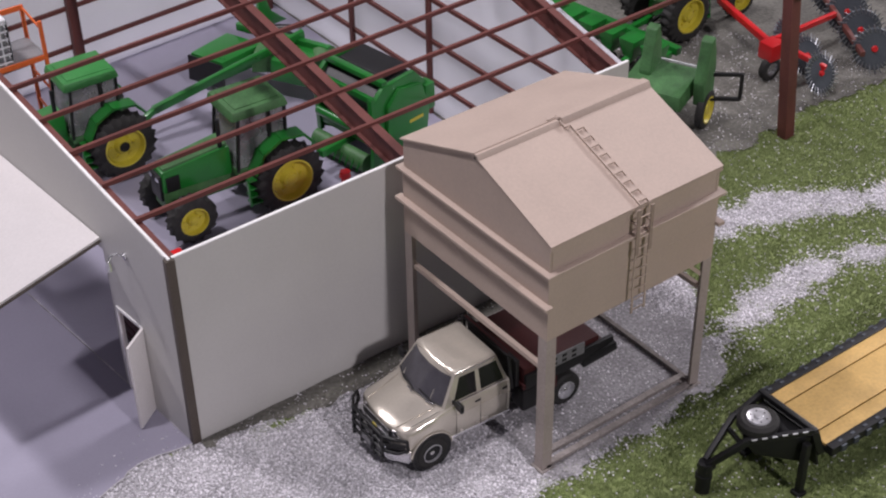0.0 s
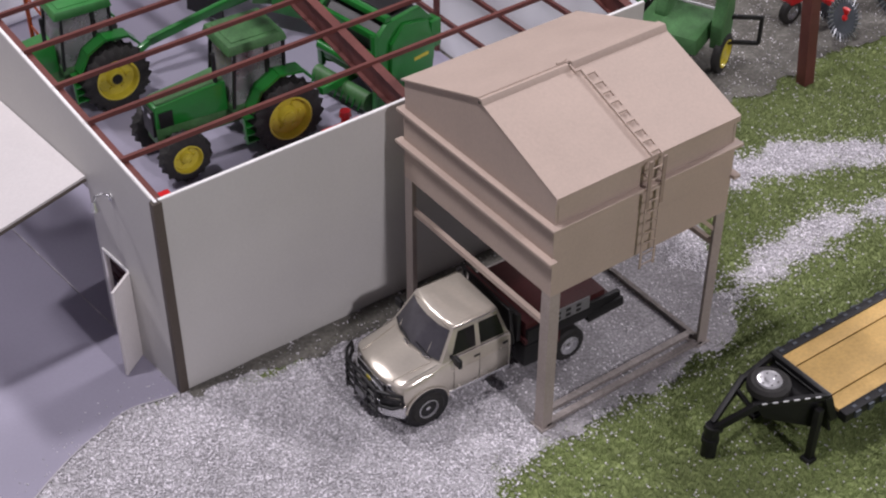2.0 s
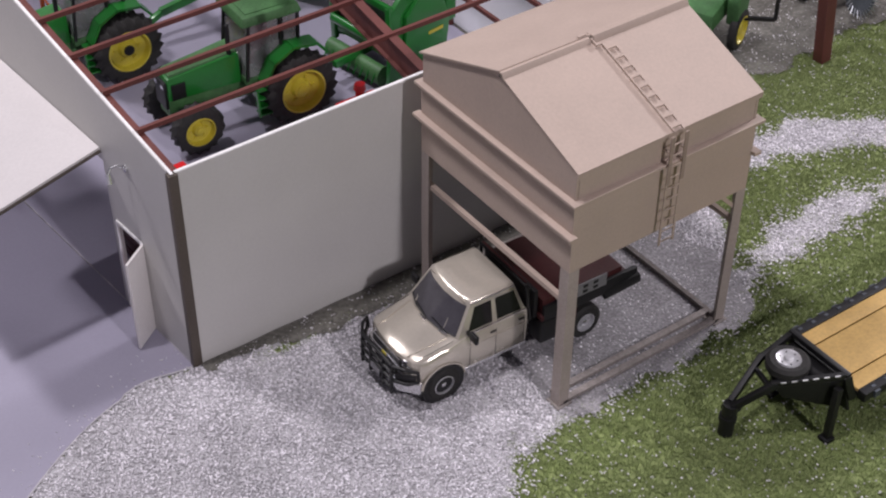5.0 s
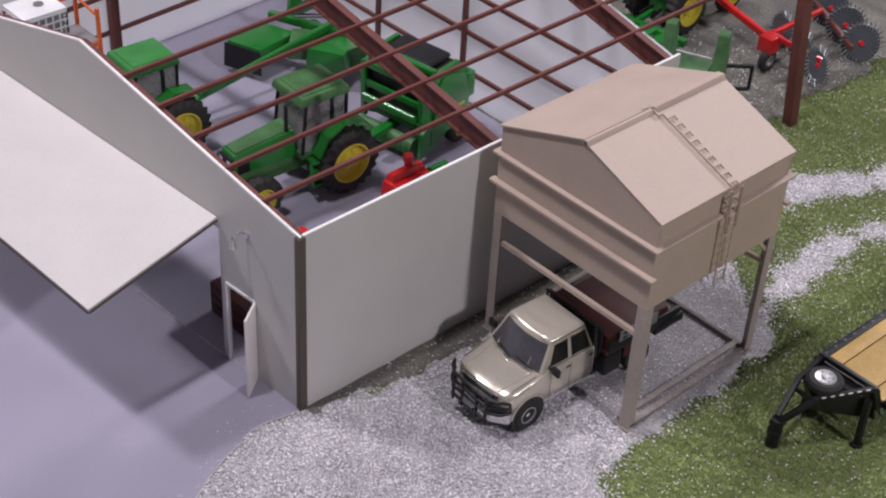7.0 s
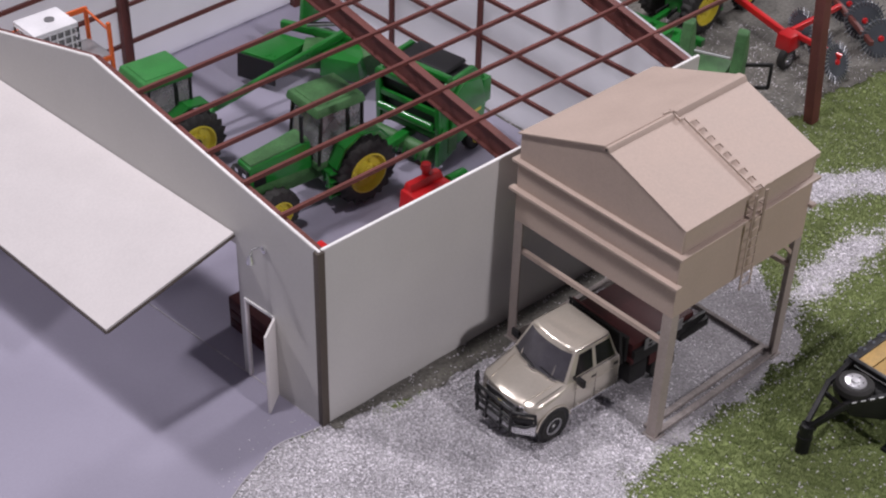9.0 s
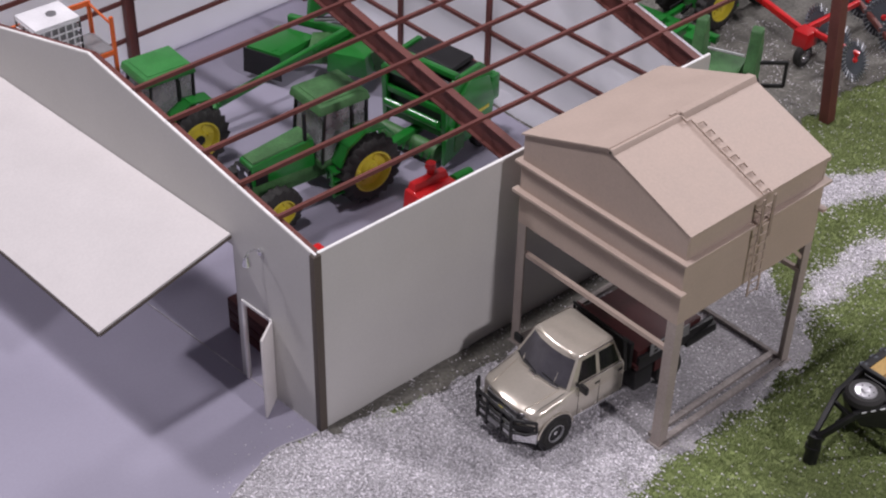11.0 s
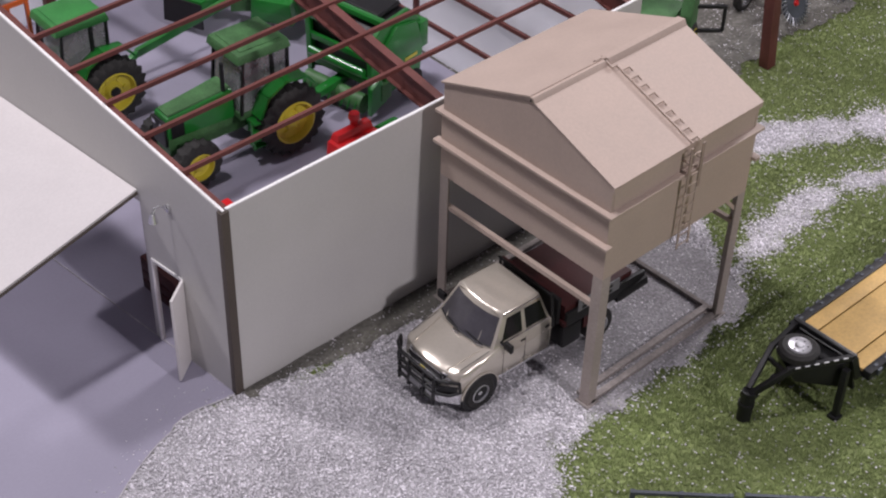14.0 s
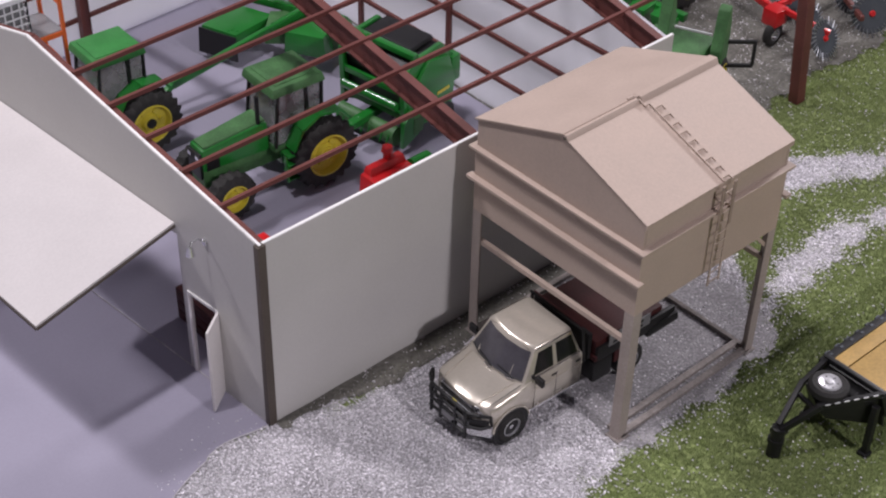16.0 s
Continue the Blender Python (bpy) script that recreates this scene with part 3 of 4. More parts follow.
for y in (0.06, 0.3, D - 0.12):
    part("ground_rail", bar(B(), (0.1, y, 0.05), (W - 0.1, y, 0.05), 0.12, 0.08, 0.01), M_RAIL, bin_)
part("ground_rail", bar(B(), (W - 0.1, 0.1, 0.05), (W - 0.1, D - 0.1, 0.05), 0.09, 0.07), M_RAIL, bin_)
for y in (0.06, D - 0.06):
    part("knee_brace", bar(B(), (W - 0.1, y, 2.55), (W - 0.55, y, 3.02), 0.06, 0.07), M_TAN, bin_)
# ladder: staple rungs beside one stile on the roof slope, two stiles down the front wall
slope = Vector((0, YR, ZR - ZE + 0.02)).normalized()
lift = Vector((0, -slope.z, slope.y)) * 0.045
foot_ = Vector((0, -0.02, ZE)) + lift
ladder = part("ladder", bar(B(), foot_ + Vector((1.86, 0, 0)) - slope * 0.02, foot_ + Vector((1.86, 0, 0)) + slope * 1.86, 0.018, 0.035), M_TAN, bin_)
for i in range(9):
    p = foot_ + slope * (0.05 + 0.21 * i)
    part("rung", bar(B(), p + Vector((1.86, 0, 0.0)), p + Vector((2.05, 0, 0.0)), 0.016, 0.03), M_TAN, ladder)
    part("rung_end", bar(B(), p + Vector((2.05, 0, 0)) + slope * 0.008, p + Vector((2.05, 0, 0)) - slope * 0.1, 0.016, 0.028), M_TAN, ladder)
top_ = foot_ + slope * 1.86
part("ladder_hook", bar(B(), top_ + Vector((1.74, 0, 0.0)), top_ + Vector((1.88, 0, 0.0)), 0.018, 0.035), M_TAN, ladder)
part("ladder_hook", bar(B(), top_ + Vector((1.745, 0, 0.0)), top_ + Vector((1.745, 0, 0)) + slope * 0.16, 0.022, 0.045), M_TAN, ladder)
for x in (1.76, 2.05):
    # upper stiles wide and dark: the ladder's shadow is put into their colour
    part("stile", bar(B(), (x, -0.15, ZE + 0.03), (x, -0.15, 4.02), 0.07, 0.02), M_TANDARK, ladder)
    part("stile", bar(B(), (x, -0.13, 4.0), (x, -0.13, 2.78), 0.04, 0.016), M_TAN, ladder)
    part("stay", bar(B(), (x, -0.15, 4.6), (x, 0.03, 4.6), 0.03, 0.03), M_TAN, ladder)
for i in range(10):
    part("rung", bar(B(), (1.76, -0.14, 2.86 + 0.21 * i), (2.05, -0.14, 2.86 + 0.21 * i), 0.016, 0.018), M_TAN, ladder)

# ---- the pickup truck ----
PX, PY, PR = 3.03, -2.32, -2.5
truck = thing("pickup_truck", PX, PY, 0, PR, "champagne flatbed pickup truck with black grille guard, parked under the bin", "pickup truck")
HW = 0.76


def loft(bm, rings, cap=True):
    """Skin over rings of as many points each."""
    rows = [[bm.verts.new(p) for p in ring] for ring in rings]
    n = len(rows[0])
    for a, b in zip(rows, rows[1:]):
        for i in range(n):
            bm.faces.new((a[i], a[(i + 1) % n], b[(i + 1) % n], b[i]))
    if cap:
        bm.faces.new(rows[0][::-1])
        bm.faces.new(rows[-1])
    return bm


def body_ring(x, hw, mid, edge, low):
    """A cross-section of the lower body; the nose sweeps back towards its sides."""
    half = [(0.9, low), (0.985, low + 0.08), (1.0, 0.76), (1.0, edge - 0.1), (0.985, edge - 0.035), (0.93, edge), (0.8, edge + (mid - edge) * 0.45), (0.42, mid - 0.008), (0.0, mid)]
    pts = [(f * hw, z) for f, z in half] + [(-f * hw, z) for f, z in half[-2::-1]]
    sweep = 0.17 * max(0.0, min(1.0, (0.25 - x) / 0.6))
    return [(x + sweep * (abs(y) / HW) ** 2.2, y, z) for y, z in pts]


RINGS = [(-0.6, 0.68, 0.9, 0.86, 0.5), (-0.575, 0.72, 0.99, 0.945, 0.46), (-0.5, 0.745, 1.035, 0.99, 0.44), (-0.36, 0.755, 1.065, 1.02, 0.43), (-0.1, HW, 1.11, 1.065, 0.43), (0.15, HW, 1.155, 1.12, 0.43), (0.32, HW, 1.18, 1.165, 0.43), (0.5, HW, 1.19, 1.185, 0.43), (1.2, HW, 1.2, 1.195, 0.43), (1.7, HW, 1.2, 1.195, 0.43), (1.74, HW - 0.03, 1.17, 1.16, 0.45)]
body = part("body", loft(B(), [body_ring(*r) for r in RINGS]), M_CHAMP, truck)

# the cab: a bowed windscreen foot and head, sides leaning in, a crowned roof
FOOT = [(0.34, -0.725), (0.2, -0.42), (0.15, 0.0), (0.2, 0.42), (0.34, 0.725)]
HEAD = [(0.66, -0.585), (0.575, -0.33), (0.55, 0.0), (0.575, 0.33), (0.66, 0.585)]
Z0, Z1 = 1.17, 1.69


def cab_ring(front, hw, rear, z, r=0.05):
    return [(x, y, z) for x, y in front] + [(rear - r, hw, z), (rear, hw - r, z), (rear, -hw + r, z), (rear - r, -hw, z)]


def inner(pts, kx, ky, z):
    """The cab ring drawn in towards the middle of the roof."""
    return [(1.08 + (x - 1.08) * kx, y * ky, z) for x, y, _ in pts]


head = cab_ring(HEAD, 0.585, 1.56, Z1)
cabin = part("cab", loft(B(), [cab_ring(FOOT, 0.725, 1.72, Z0), head, inner(head, 0.97, 0.965, Z1 + 0.03), inner(head, 0.88, 0.87, Z1 + 0.055), inner(head, 0.45, 0.45, Z1 + 0.068)]), M_CHAMP, truck)


def skin(name, corner, nu, nv, out, material, parent, th=0.012):
    """A thin bowed pane: corner(u, v) gives its surface, out its way outward."""
    bm = B()
    o = Vector(out).normalized() * th
    rows = [[[bm.verts.new(Vector(corner(i / nu, j / nv)) + o * k) for i in range(nu + 1)] for j in range(nv + 1)] for k in (-1, 0.6)]
    for lay in rows:
        for j in range(nv):
            for i in range(nu):
                bm.faces.new((lay[j][i], lay[j][i + 1], lay[j + 1][i + 1], lay[j + 1][i]))
    edge = lambda lay: lay[0][:] + [r[-1] for r in lay[1:]] + lay[-1][-2::-1] + [r[0] for r in lay[-2:0:-1]]
    a, b = edge(rows[0]), edge(rows[1])
    for i in range(len(a)):
        bm.faces.new((a[i], a[(i + 1) % len(a)], b[(i + 1) % len(a)], b[i]))
    return part(name, bm, material, parent)


def on_line(pts, u):
    k = min(int(u * (len(pts) - 1)), len(pts) - 2)
    f = u * (len(pts) - 1) - k
    return [pts[k][i] + (pts[k + 1][i] - pts[k][i]) * f for i in (0, 1)]


def wind_at(u, v):
    u, v = 0.05 + 0.9 * u, 0.07 + 0.85 * v
    a, b = on_line(FOOT, u), on_line(HEAD, u)
    return (a[0] + (b[0] - a[0]) * v, a[1] + (b[1] - a[1]) * v, Z0 + (Z1 - Z0) * v)


skin("windshield", wind_at, 8, 2, (-0.8, 0, 0.55), M_WIND, cabin)
M_GASKET = mat("window_gasket", (0.012, 0.012, 0.013), 0.55, amount=0.1)
for u0, u1 in (((0.0, 0.0), (0.25, 0.0)), ((0.25, 0.0), (0.5, 0.0)), ((0.5, 0.0), (0.75, 0.0)), ((0.75, 0.0), (1.0, 0.0))):
    part("gasket", rod(B(), Vector(wind_at(*u0)) + Vector((-0.012, 0, 0.0)), Vector(wind_at(*u1)) + Vector((-0.012, 0, 0.0)), 0.013, 6), M_GASKET, cabin)


def side_at(sy, x0, x1, s0, s1):
    """The place on a cab side: x along its foot and head, v up."""
    def at(u, v):
        v = 0.12 + 0.74 * v
        lo, hi = x0 + (x1 - x0) * u, s0 + (s1 - s0) * u
        return (lo + (hi - lo) * v, sy * (0.725 + (0.585 - 0.725) * v), Z0 + (Z1 - Z0) * v)
    return at


for sy in (-1, 1):
    skin("side_window", side_at(sy, 0.52, 1.02, 0.76, 1.06), 2, 1, (0, sy, 0.25), M_GLASS, cabin)
    skin("side_window", side_at(sy, 1.12, 1.62, 1.14, 1.5), 2, 1, (0, sy, 0.25), M_GLASS, cabin)
    arm = part("mirror", box(B(), 0.5, 0.57, *sorted((sy * 0.8, sy * 1.0)), 1.16, 1.33, 0.02), M_BLACK, cabin)
    part("mirror_arm", bar(B(), (0.53, sy * 0.7, 1.24), (0.53, sy * 0.84, 1.23), 0.04, 0.05), M_BLACK, arm)
    part("door_handle", box(B(), 0.96, 1.07, *sorted((sy * 0.755, sy * 0.775)), 1.04, 1.07), M_BLACK, body)
    part("door_handle", box(B(), 1.55, 1.65, *sorted((sy * 0.755, sy * 0.775)), 1.04, 1.07), M_BLACK, body)
    part("wheel_arch", lathe(B(), [(-0.02, 0.41), (0.012, 0.41)], (0.03, sy * 0.752, 0.36), 28), M_BLACK, body)
    bm = B()
    arc = [(0.03 + 0.425 * math.cos(a), sy * 0.766, 0.36 + 0.425 * math.sin(a)) for a in [radians(8 + 12.6 * i) for i in range(14)]]
    for a, b in zip(arc, arc[1:]):
        rod(bm, a, b, 0.022, 6)
    part("arch_lip", bm, M_CHAMP, body)
    part("headlight", hull(B(), [(-0.575, sy * 0.42, 0.8), (-0.4, sy * 0.7, 0.8), (-0.34, sy * 0.68, 0.8), (-0.5, sy * 0.4, 0.8)], [(-0.575, sy * 0.42, 0.93), (-0.4, sy * 0.7, 0.93), (-0.34, sy * 0.68, 0.93), (-0.5, sy * 0.4, 0.93)], 0.012), M_CHROME, body)
    for x in (0.56, 1.08, 1.66):
        part("door_seam", bar(B(), (x, sy * 0.761, 0.48), (x, sy * 0.761, 1.1), 0.005, 0.01), M_BLACK, body)
    part("body_crease", bar(B(), (0.5, sy * 0.76, 0.93), (1.72, sy * 0.76, 0.95), 0.014, 0.016), M_CHAMP, body)
    part("rocker", bar(B(), (0.46, sy * 0.745, 0.46), (1.72, sy * 0.745, 0.46), 0.03, 0.06, 0.01), M_CHROME, body)
    part("drip_rail", bar(B(), (0.66, sy * 0.59, Z1 + 0.005), (1.52, sy * 0.59, Z1 + 0.005), 0.016, 0.02), M_CHROME, cabin)
    part("belt_strip", bar(B(), (0.5, sy * 0.735, 1.2), (1.68, sy * 0.735, 1.215), 0.014, 0.016), M_CHROME, cabin)
    part("hood_seam", bar(B(), (-0.38, sy * 0.655, 1.035), (0.34, sy * 0.69, 1.163), 0.007, 0.008), M_BLACK, body)
    part("hood_crease", bar(B(), (-0.5, sy * 0.46, 1.012), (0.22, sy * 0.56, 1.152), 0.03, 0.02, 0.006), M_CHAMP, body)
for y in (-0.52, -0.02):
    part("wiper", bar(B(), (0.16 + 0.3 * abs(y) ** 2, y, 1.215), (0.22, y + 0.4, 1.27), 0.014, 0.018), M_BLACK, cabin)
    # short chrome bars stand in for the glints along the windscreen foot
    part("cowl_glint", bar(B(), (0.13 + 0.4 * y * y, y - 0.02, 1.19), (0.13 + 0.4 * (y + 0.16) ** 2, y + 0.16, 1.19), 0.04, 0.03, 0.01), M_CHROME, cabin, "short chrome bar added for a bright spot on the cowl")
part("cab_light_bar", bar(B(), (0.6, -0.5, Z1 + 0.018), (0.6, 0.5, Z1 + 0.018), 0.025, 0.02), M_CHAMP, cabin)
part("grille", hull(B(), [(-0.62, -0.42, 0.7), (-0.55, -0.42, 0.7), (-0.55, 0.42, 0.7), (-0.62, 0.42, 0.7)], [(-0.62, -0.42, 0.92), (-0.55, -0.42, 0.92), (-0.55, 0.42, 0.92), (-0.62, 0.42, 0.92)], 0.01), M_BLACK, body)
part("grille_bar", box(B(), -0.655, -0.62, -0.44, 0.44, 0.79, 0.84, 0.01), M_CHROME, body)
part("hood_edge", bar(B(), (-0.615, -0.42, 0.95), (-0.615, 0.42, 0.95), 0.02, 0.03, 0.006), M_CHROME, body)
part("badge", box(B(), -0.668, -0.65, -0.055, 0.055, 0.785, 0.845), M_YELLOW, body)
part("bumper", hull(B(), [(-0.7, -0.48, 0.36), (-0.46, -0.78, 0.36), (-0.38, -0.76, 0.36), (-0.6, -0.4, 0.36), (-0.6, 0.4, 0.36), (-0.38, 0.76, 0.36), (-0.46, 0.78, 0.36), (-0.7, 0.48, 0.36)], [(-0.72, -0.48, 0.6), (-0.48, -0.78, 0.6), (-0.38, -0.76, 0.6), (-0.6, -0.4, 0.6), (-0.6, 0.4, 0.6), (-0.38, 0.76, 0.6), (-0.48, 0.78, 0.6), (-0.72, 0.48, 0.6)], 0.015), M_CHROME, truck)
part("number_plate", box(B(), -0.84, -0.825, -0.14, 0.14, 0.5, 0.62), M_GREY, truck)
guard = part("grille_guard", rod(B(), (-0.8, -0.46, 0.98), (-0.8, 0.46, 0.98), 0.035, 10), M_BLACK, truck)
for z in (0.46, 0.64, 0.8):
    part("tube", rod(B(), (-0.8, -0.5, z), (-0.8, 0.5, z), 0.03, 8), M_BLACK, guard)
for y in (-0.46, -0.2, 0.2, 0.46):
    part("upright", bar(B(), (-0.8, y, 0.34), (-0.79, y, 1.0), 0.06, 0.05, 0.012), M_BLACK, guard)
for sy in (-1, 1):
    loop_ = [(-0.8, sy * 0.46, 0.96), (-0.66, sy * 0.68, 0.96), (-0.5, sy * 0.8, 0.92), (-0.48, sy * 0.81, 0.7), (-0.64, sy * 0.7, 0.64), (-0.8, sy * 0.46, 0.64)]
    for a, b in zip(loop_, loop_[1:]):
        part("side_loop", rod(B(), a, b, 0.03, 8), M_BLACK, guard)
    part("side_loop", rod(B(), (-0.8, sy * 0.46, 0.8), (-0.49, sy * 0.8, 0.8), 0.022, 8), M_BLACK, guard)
    part("light_guard", bar(B(), (-0.74, sy * 0.5, 0.72), (-0.52, sy * 0.78, 0.72), 0.03, 0.14, 0.01), M_BLACK, guard)
for x in (0.03, 2.95):
    for sy in (-1, 1):
        wheel(truck, x, sy * (0.67 if x < 1 else 0.72), 0.35, 0.35, 0.26, M_ALU, rim=0.54, out=sy, hub=M_CHROME)
part("frame", box(B(), -0.4, 4.0, -0.35, 0.35, 0.4, 0.56), M_BLACK, truck)
part("flatbed", box(B(), 1.95, 3.95, -0.86, 0.86, 0.86, 0.96, 0.01), M_REDDARK, truck, "dark red flat load bed")
part("headboard", box(B(), 1.86, 1.94, -0.74, 0.74, 0.9, 1.5, 0.01), M_BLACK, truck)
for y in (-0.68, 0.68):
    part("rack_tube", rod(B(), (1.8, y * 1.06, 0.9), (1.74, y, 1.62), 0.03), M_BLACK, truck)
for x, z in ((1.72, 1.66), (1.8, 1.58)):
    part("headboard_rail", rod(B(), (x, -0.7, z), (x, 0.7, z), 0.028), M_BLACK, truck)
part("rack_strip", bar(B(), (1.75, -0.64, 1.695), (1.75, 0.64, 1.695), 0.03, 0.012), M_REDDARK, truck, "dull red strip on the rack")
part("load_box", box(B(), 2.0, 3.7, -0.8, 0.8, 0.96, 1.28, 0.015), M_REDDARK, truck, "dark red box body")
part("side_board", box(B(), 2.0, 4.0, -0.87, -0.79, 0.86, 1.16, 0.01), M_BLACK, truck)
bm = B()
box(bm, 2.25, 3.3, -0.885, -0.865, 1.1, 1.36)
side_plate = part("side_plate", bm, M_GREY, truck, "pale steel side plate with holes")
for i in range(4):
    for j in range(2):
        part("hole", box(B(), 2.35 + 0.22 * i, 2.45 + 0.22 * i, -0.891, -0.884, 1.14 + 0.11 * j, 1.2 + 0.11 * j), M_BLACK, side_plate)
part("bed_skirt", box(B(), 2.45, 2.7, -0.87, -0.84, 0.6, 0.86), M_REDDARK, truck)
part("fuel_tank", box(B(), 1.95, 2.42, -0.86, -0.5, 0.34, 0.82, 0.05), M_BLACK, truck)
part("tail_beam", bar(B(), (3.3, -0.8, 0.82), (4.05, -0.86, 0.95), 0.16, 0.2, 0.03), M_BLACK, truck)

# ---- farm machines inside the shed ----


def tractor(x, y, rz, label, roof_material, size=1.0, hub=M_YELLOW):
    """A cab tractor; its nose points to -x, its rear axle stands over the given place."""
    ob = thing("tractor", x, y, 0, rz, label, "tractor")
    ob.scale = (size, size, size)
    hood = part("hood", hull(B(), [(-2.46, -0.27, 1.02), (-0.98, -0.33, 1.0), (-0.98, 0.33, 1.0), (-2.46, 0.27, 1.02)], [(-2.44, -0.24, 1.5), (-0.98, -0.31, 1.66), (-0.98, 0.31, 1.66), (-2.44, 0.24, 1.5)], 0.07), M_GREEN, ob)
    part("hood_top", hull(B(), [(-2.38, -0.2, 1.515), (-1.0, -0.25, 1.65), (-1.0, 0.25, 1.65), (-2.38, 0.2, 1.515)], [(-2.38, -0.18, 1.54), (-1.0, -0.23, 1.675), (-1.0, 0.23, 1.675), (-2.38, 0.18, 1.54)]), roof_material, hood)
    part("grille", box(B(), -2.5, -2.44, -0.22, 0.22, 0.85, 1.42, 0.015), M_BLACK, hood)
    for sy in (-1, 1):
        part("side_grille", box(B(), -2.38, -2.1, *sorted((sy * 0.275, sy * 0.295)), 1.05, 1.38), M_BLACK, hood)
        part("headlight", box(B(), -2.515, -2.49, *sorted((sy * 0.08, sy * 0.2)), 1.28, 1.36), M_CHROME, hood)
    part("engine", box(B(), -2.44, -0.6, -0.24, 0.24, 0.62, 1.04, 0.03), M_GREEND, ob)
    part("axle_housing", box(B(), -0.7, 0.3, -0.3, 0.3, 0.5, 1.1, 0.05), M_GREEN, ob)
    part("rear_axle", rod(B(), (0, -0.7, 0.8), (0, 0.7, 0.8), 0.12, 12), M_GREEN, ob)
    part("front_axle", rod(B(), (-2.1, -0.6, 0.54), (-2.1, 0.6, 0.54), 0.09, 10), M_GREEN, ob)
    part("exhaust", rod(B(), (-1.15, -0.22, 1.6), (-1.15, -0.22, 2.25), 0.045, 10), M_BLACK, ob)
    lo, hi, zl, zh = (-0.95, 0.14, -0.52, 0.52), (-0.84, 0.18, -0.5, 0.5), 1.12, 2.3
    cab = part("cab_floor", box(B(), -0.98, 0.4, -0.53, 0.53, 1.0, 1.16, 0.03), M_GREEND, ob)
    P = {(i, j): ((lo[i], lo[2 + j], zl), (hi[i], hi[2 + j], zh)) for i in (0, 1) for j in (0, 1)}
    for k in P:
        part("pillar", bar(B(), P[k][0], P[k][1], 0.055, 0.055), M_BLACK, cab)
    for j in (0, 1):
        sy = -1 if j == 0 else 1
        part("pillar", bar(B(), (-0.2, sy * 0.52, zl), (-0.2, sy * 0.5, zh), 0.05, 0.05), M_BLACK, cab)
        for x0, x1 in ((-0.92, -0.24), (-0.16, 0.12)):
            part("side_glass", box(B(), x0 + 0.03, x1, *sorted((sy * 0.485, sy * 0.5)), zl, zh), M_CABGLASS, cab)
    part("windshield", hull(B(), [(-0.955, -0.47, zl), (-0.94, -0.47, zl), (-0.94, 0.47, zl), (-0.955, 0.47, zl)], [(-0.83, -0.46, zh), (-0.815, -0.46, zh), (-0.815, 0.46, zh), (-0.83, 0.46, zh)]), M_CABGLASS, cab)
    part("rear_glass", box(B(), 0.135, 0.15, -0.47, 0.47, zl, zh), M_CABGLASS, cab)
    roof = part("roof", hull(B(), [(-1.0, -0.57, 2.27), (0.26, -0.57, 2.27), (0.26, 0.57, 2.27), (-1.0, 0.57, 2.27)], [(-0.95, -0.53, 2.46), (0.21, -0.53, 2.46), (0.21, 0.53, 2.46), (-0.95, 0.53, 2.46)], 0.05), roof_material, cab)
    part("roof_pad", box(B(), -0.84, 0.1, -0.42, 0.42, 2.455, 2.475, 0.005), roof_material, cab)
    part("seat", box(B(), -0.25, 0.15, -0.2, 0.2, 1.16, 1.65, 0.05), M_BLACK, cab)
    for sy in (-1, 1):
        fender = B()
        pts = [(-0.72, 1.1), (-0.5, 1.5), (-0.1, 1.72), (0.4, 1.66), (0.62, 1.4)]
        for (ax, az), (bx, bz) in zip(pts, pts[1:]):
            bar(fender, (ax, sy * 0.66, az), (bx, sy * 0.66, bz), 0.36, 0.05)
        part("fender", fender, M_GREEN, ob)
        steps = part("steps", box(B(), -0.86, -0.62, *sorted((sy * 0.52, sy * 0.8)), 0.98, 1.03), M_GREEN, ob)
        for z in (0.45, 0.62, 0.8):
            part("tread", box(B(), -0.86, -0.62, *sorted((sy * 0.6, sy * 0.82)), z, z + 0.03), M_GREEN, steps)
        for xx in (-0.87, -0.62):
            part("stringer", bar(B(), (xx, sy * 0.78, 0.42), (xx, sy * 0.7, 1.0), 0.025, 0.08), M_GREEN, steps)
        wheel(ob, 0, sy * 0.74, 0.8, 0.8, 0.44, M_YELLOW, lugs=20, rim=0.58, out=sy, hub=hub)
        wheel(ob, -2.1, sy * 0.62, 0.54, 0.54, 0.34, M_YELLOW, lugs=16, rim=0.56, out=sy, hub=hub)
    part("hitch_arm", bar(B(), (0.3, -0.15, 0.6), (0.75, -0.2, 0.5), 0.05, 0.08), M_BLACK, ob)
    part("hitch_arm", bar(B(), (0.3, 0.15, 0.6), (0.75, 0.2, 0.5), 0.05, 0.08), M_BLACK, ob)
    return ob


tractor(5.38, 6.03, -3, "green cab tractor with yellow rims parked behind the long wall", M_GREEND, 1.08)
tractor(3.17, 9.45, -3, "green cab tractor with a bright roof, parked towards the rear wall", M_GREENB, 1.04, M_BLACK)

# round baler
baler = thing("round_baler", 7.42, 6.03, 0, 9, "shiny green round baler with black top and yellow wheels", "baler")
out_ = [(0.1, 0.5), (-0.05, 1.72), (0.35, 1.98), (1.45, 2.02), (2.0, 1.55), (1.95, 0.7), (1.4, 0.32), (0.5, 0.32)]
for y0, y1 in ((-0.98, -0.86), (0.86, 0.98)):
    part("side_wall", side(B(), out_, y0, y1, 0.02), M_GREEN, baler)
part("chamber", side(B(), [(x * 0.94 + 0.12, z * 0.96 + 0.02) for x, z in out_], -0.86, 0.86), M_BLACK, baler, "black belts of the bale chamber")
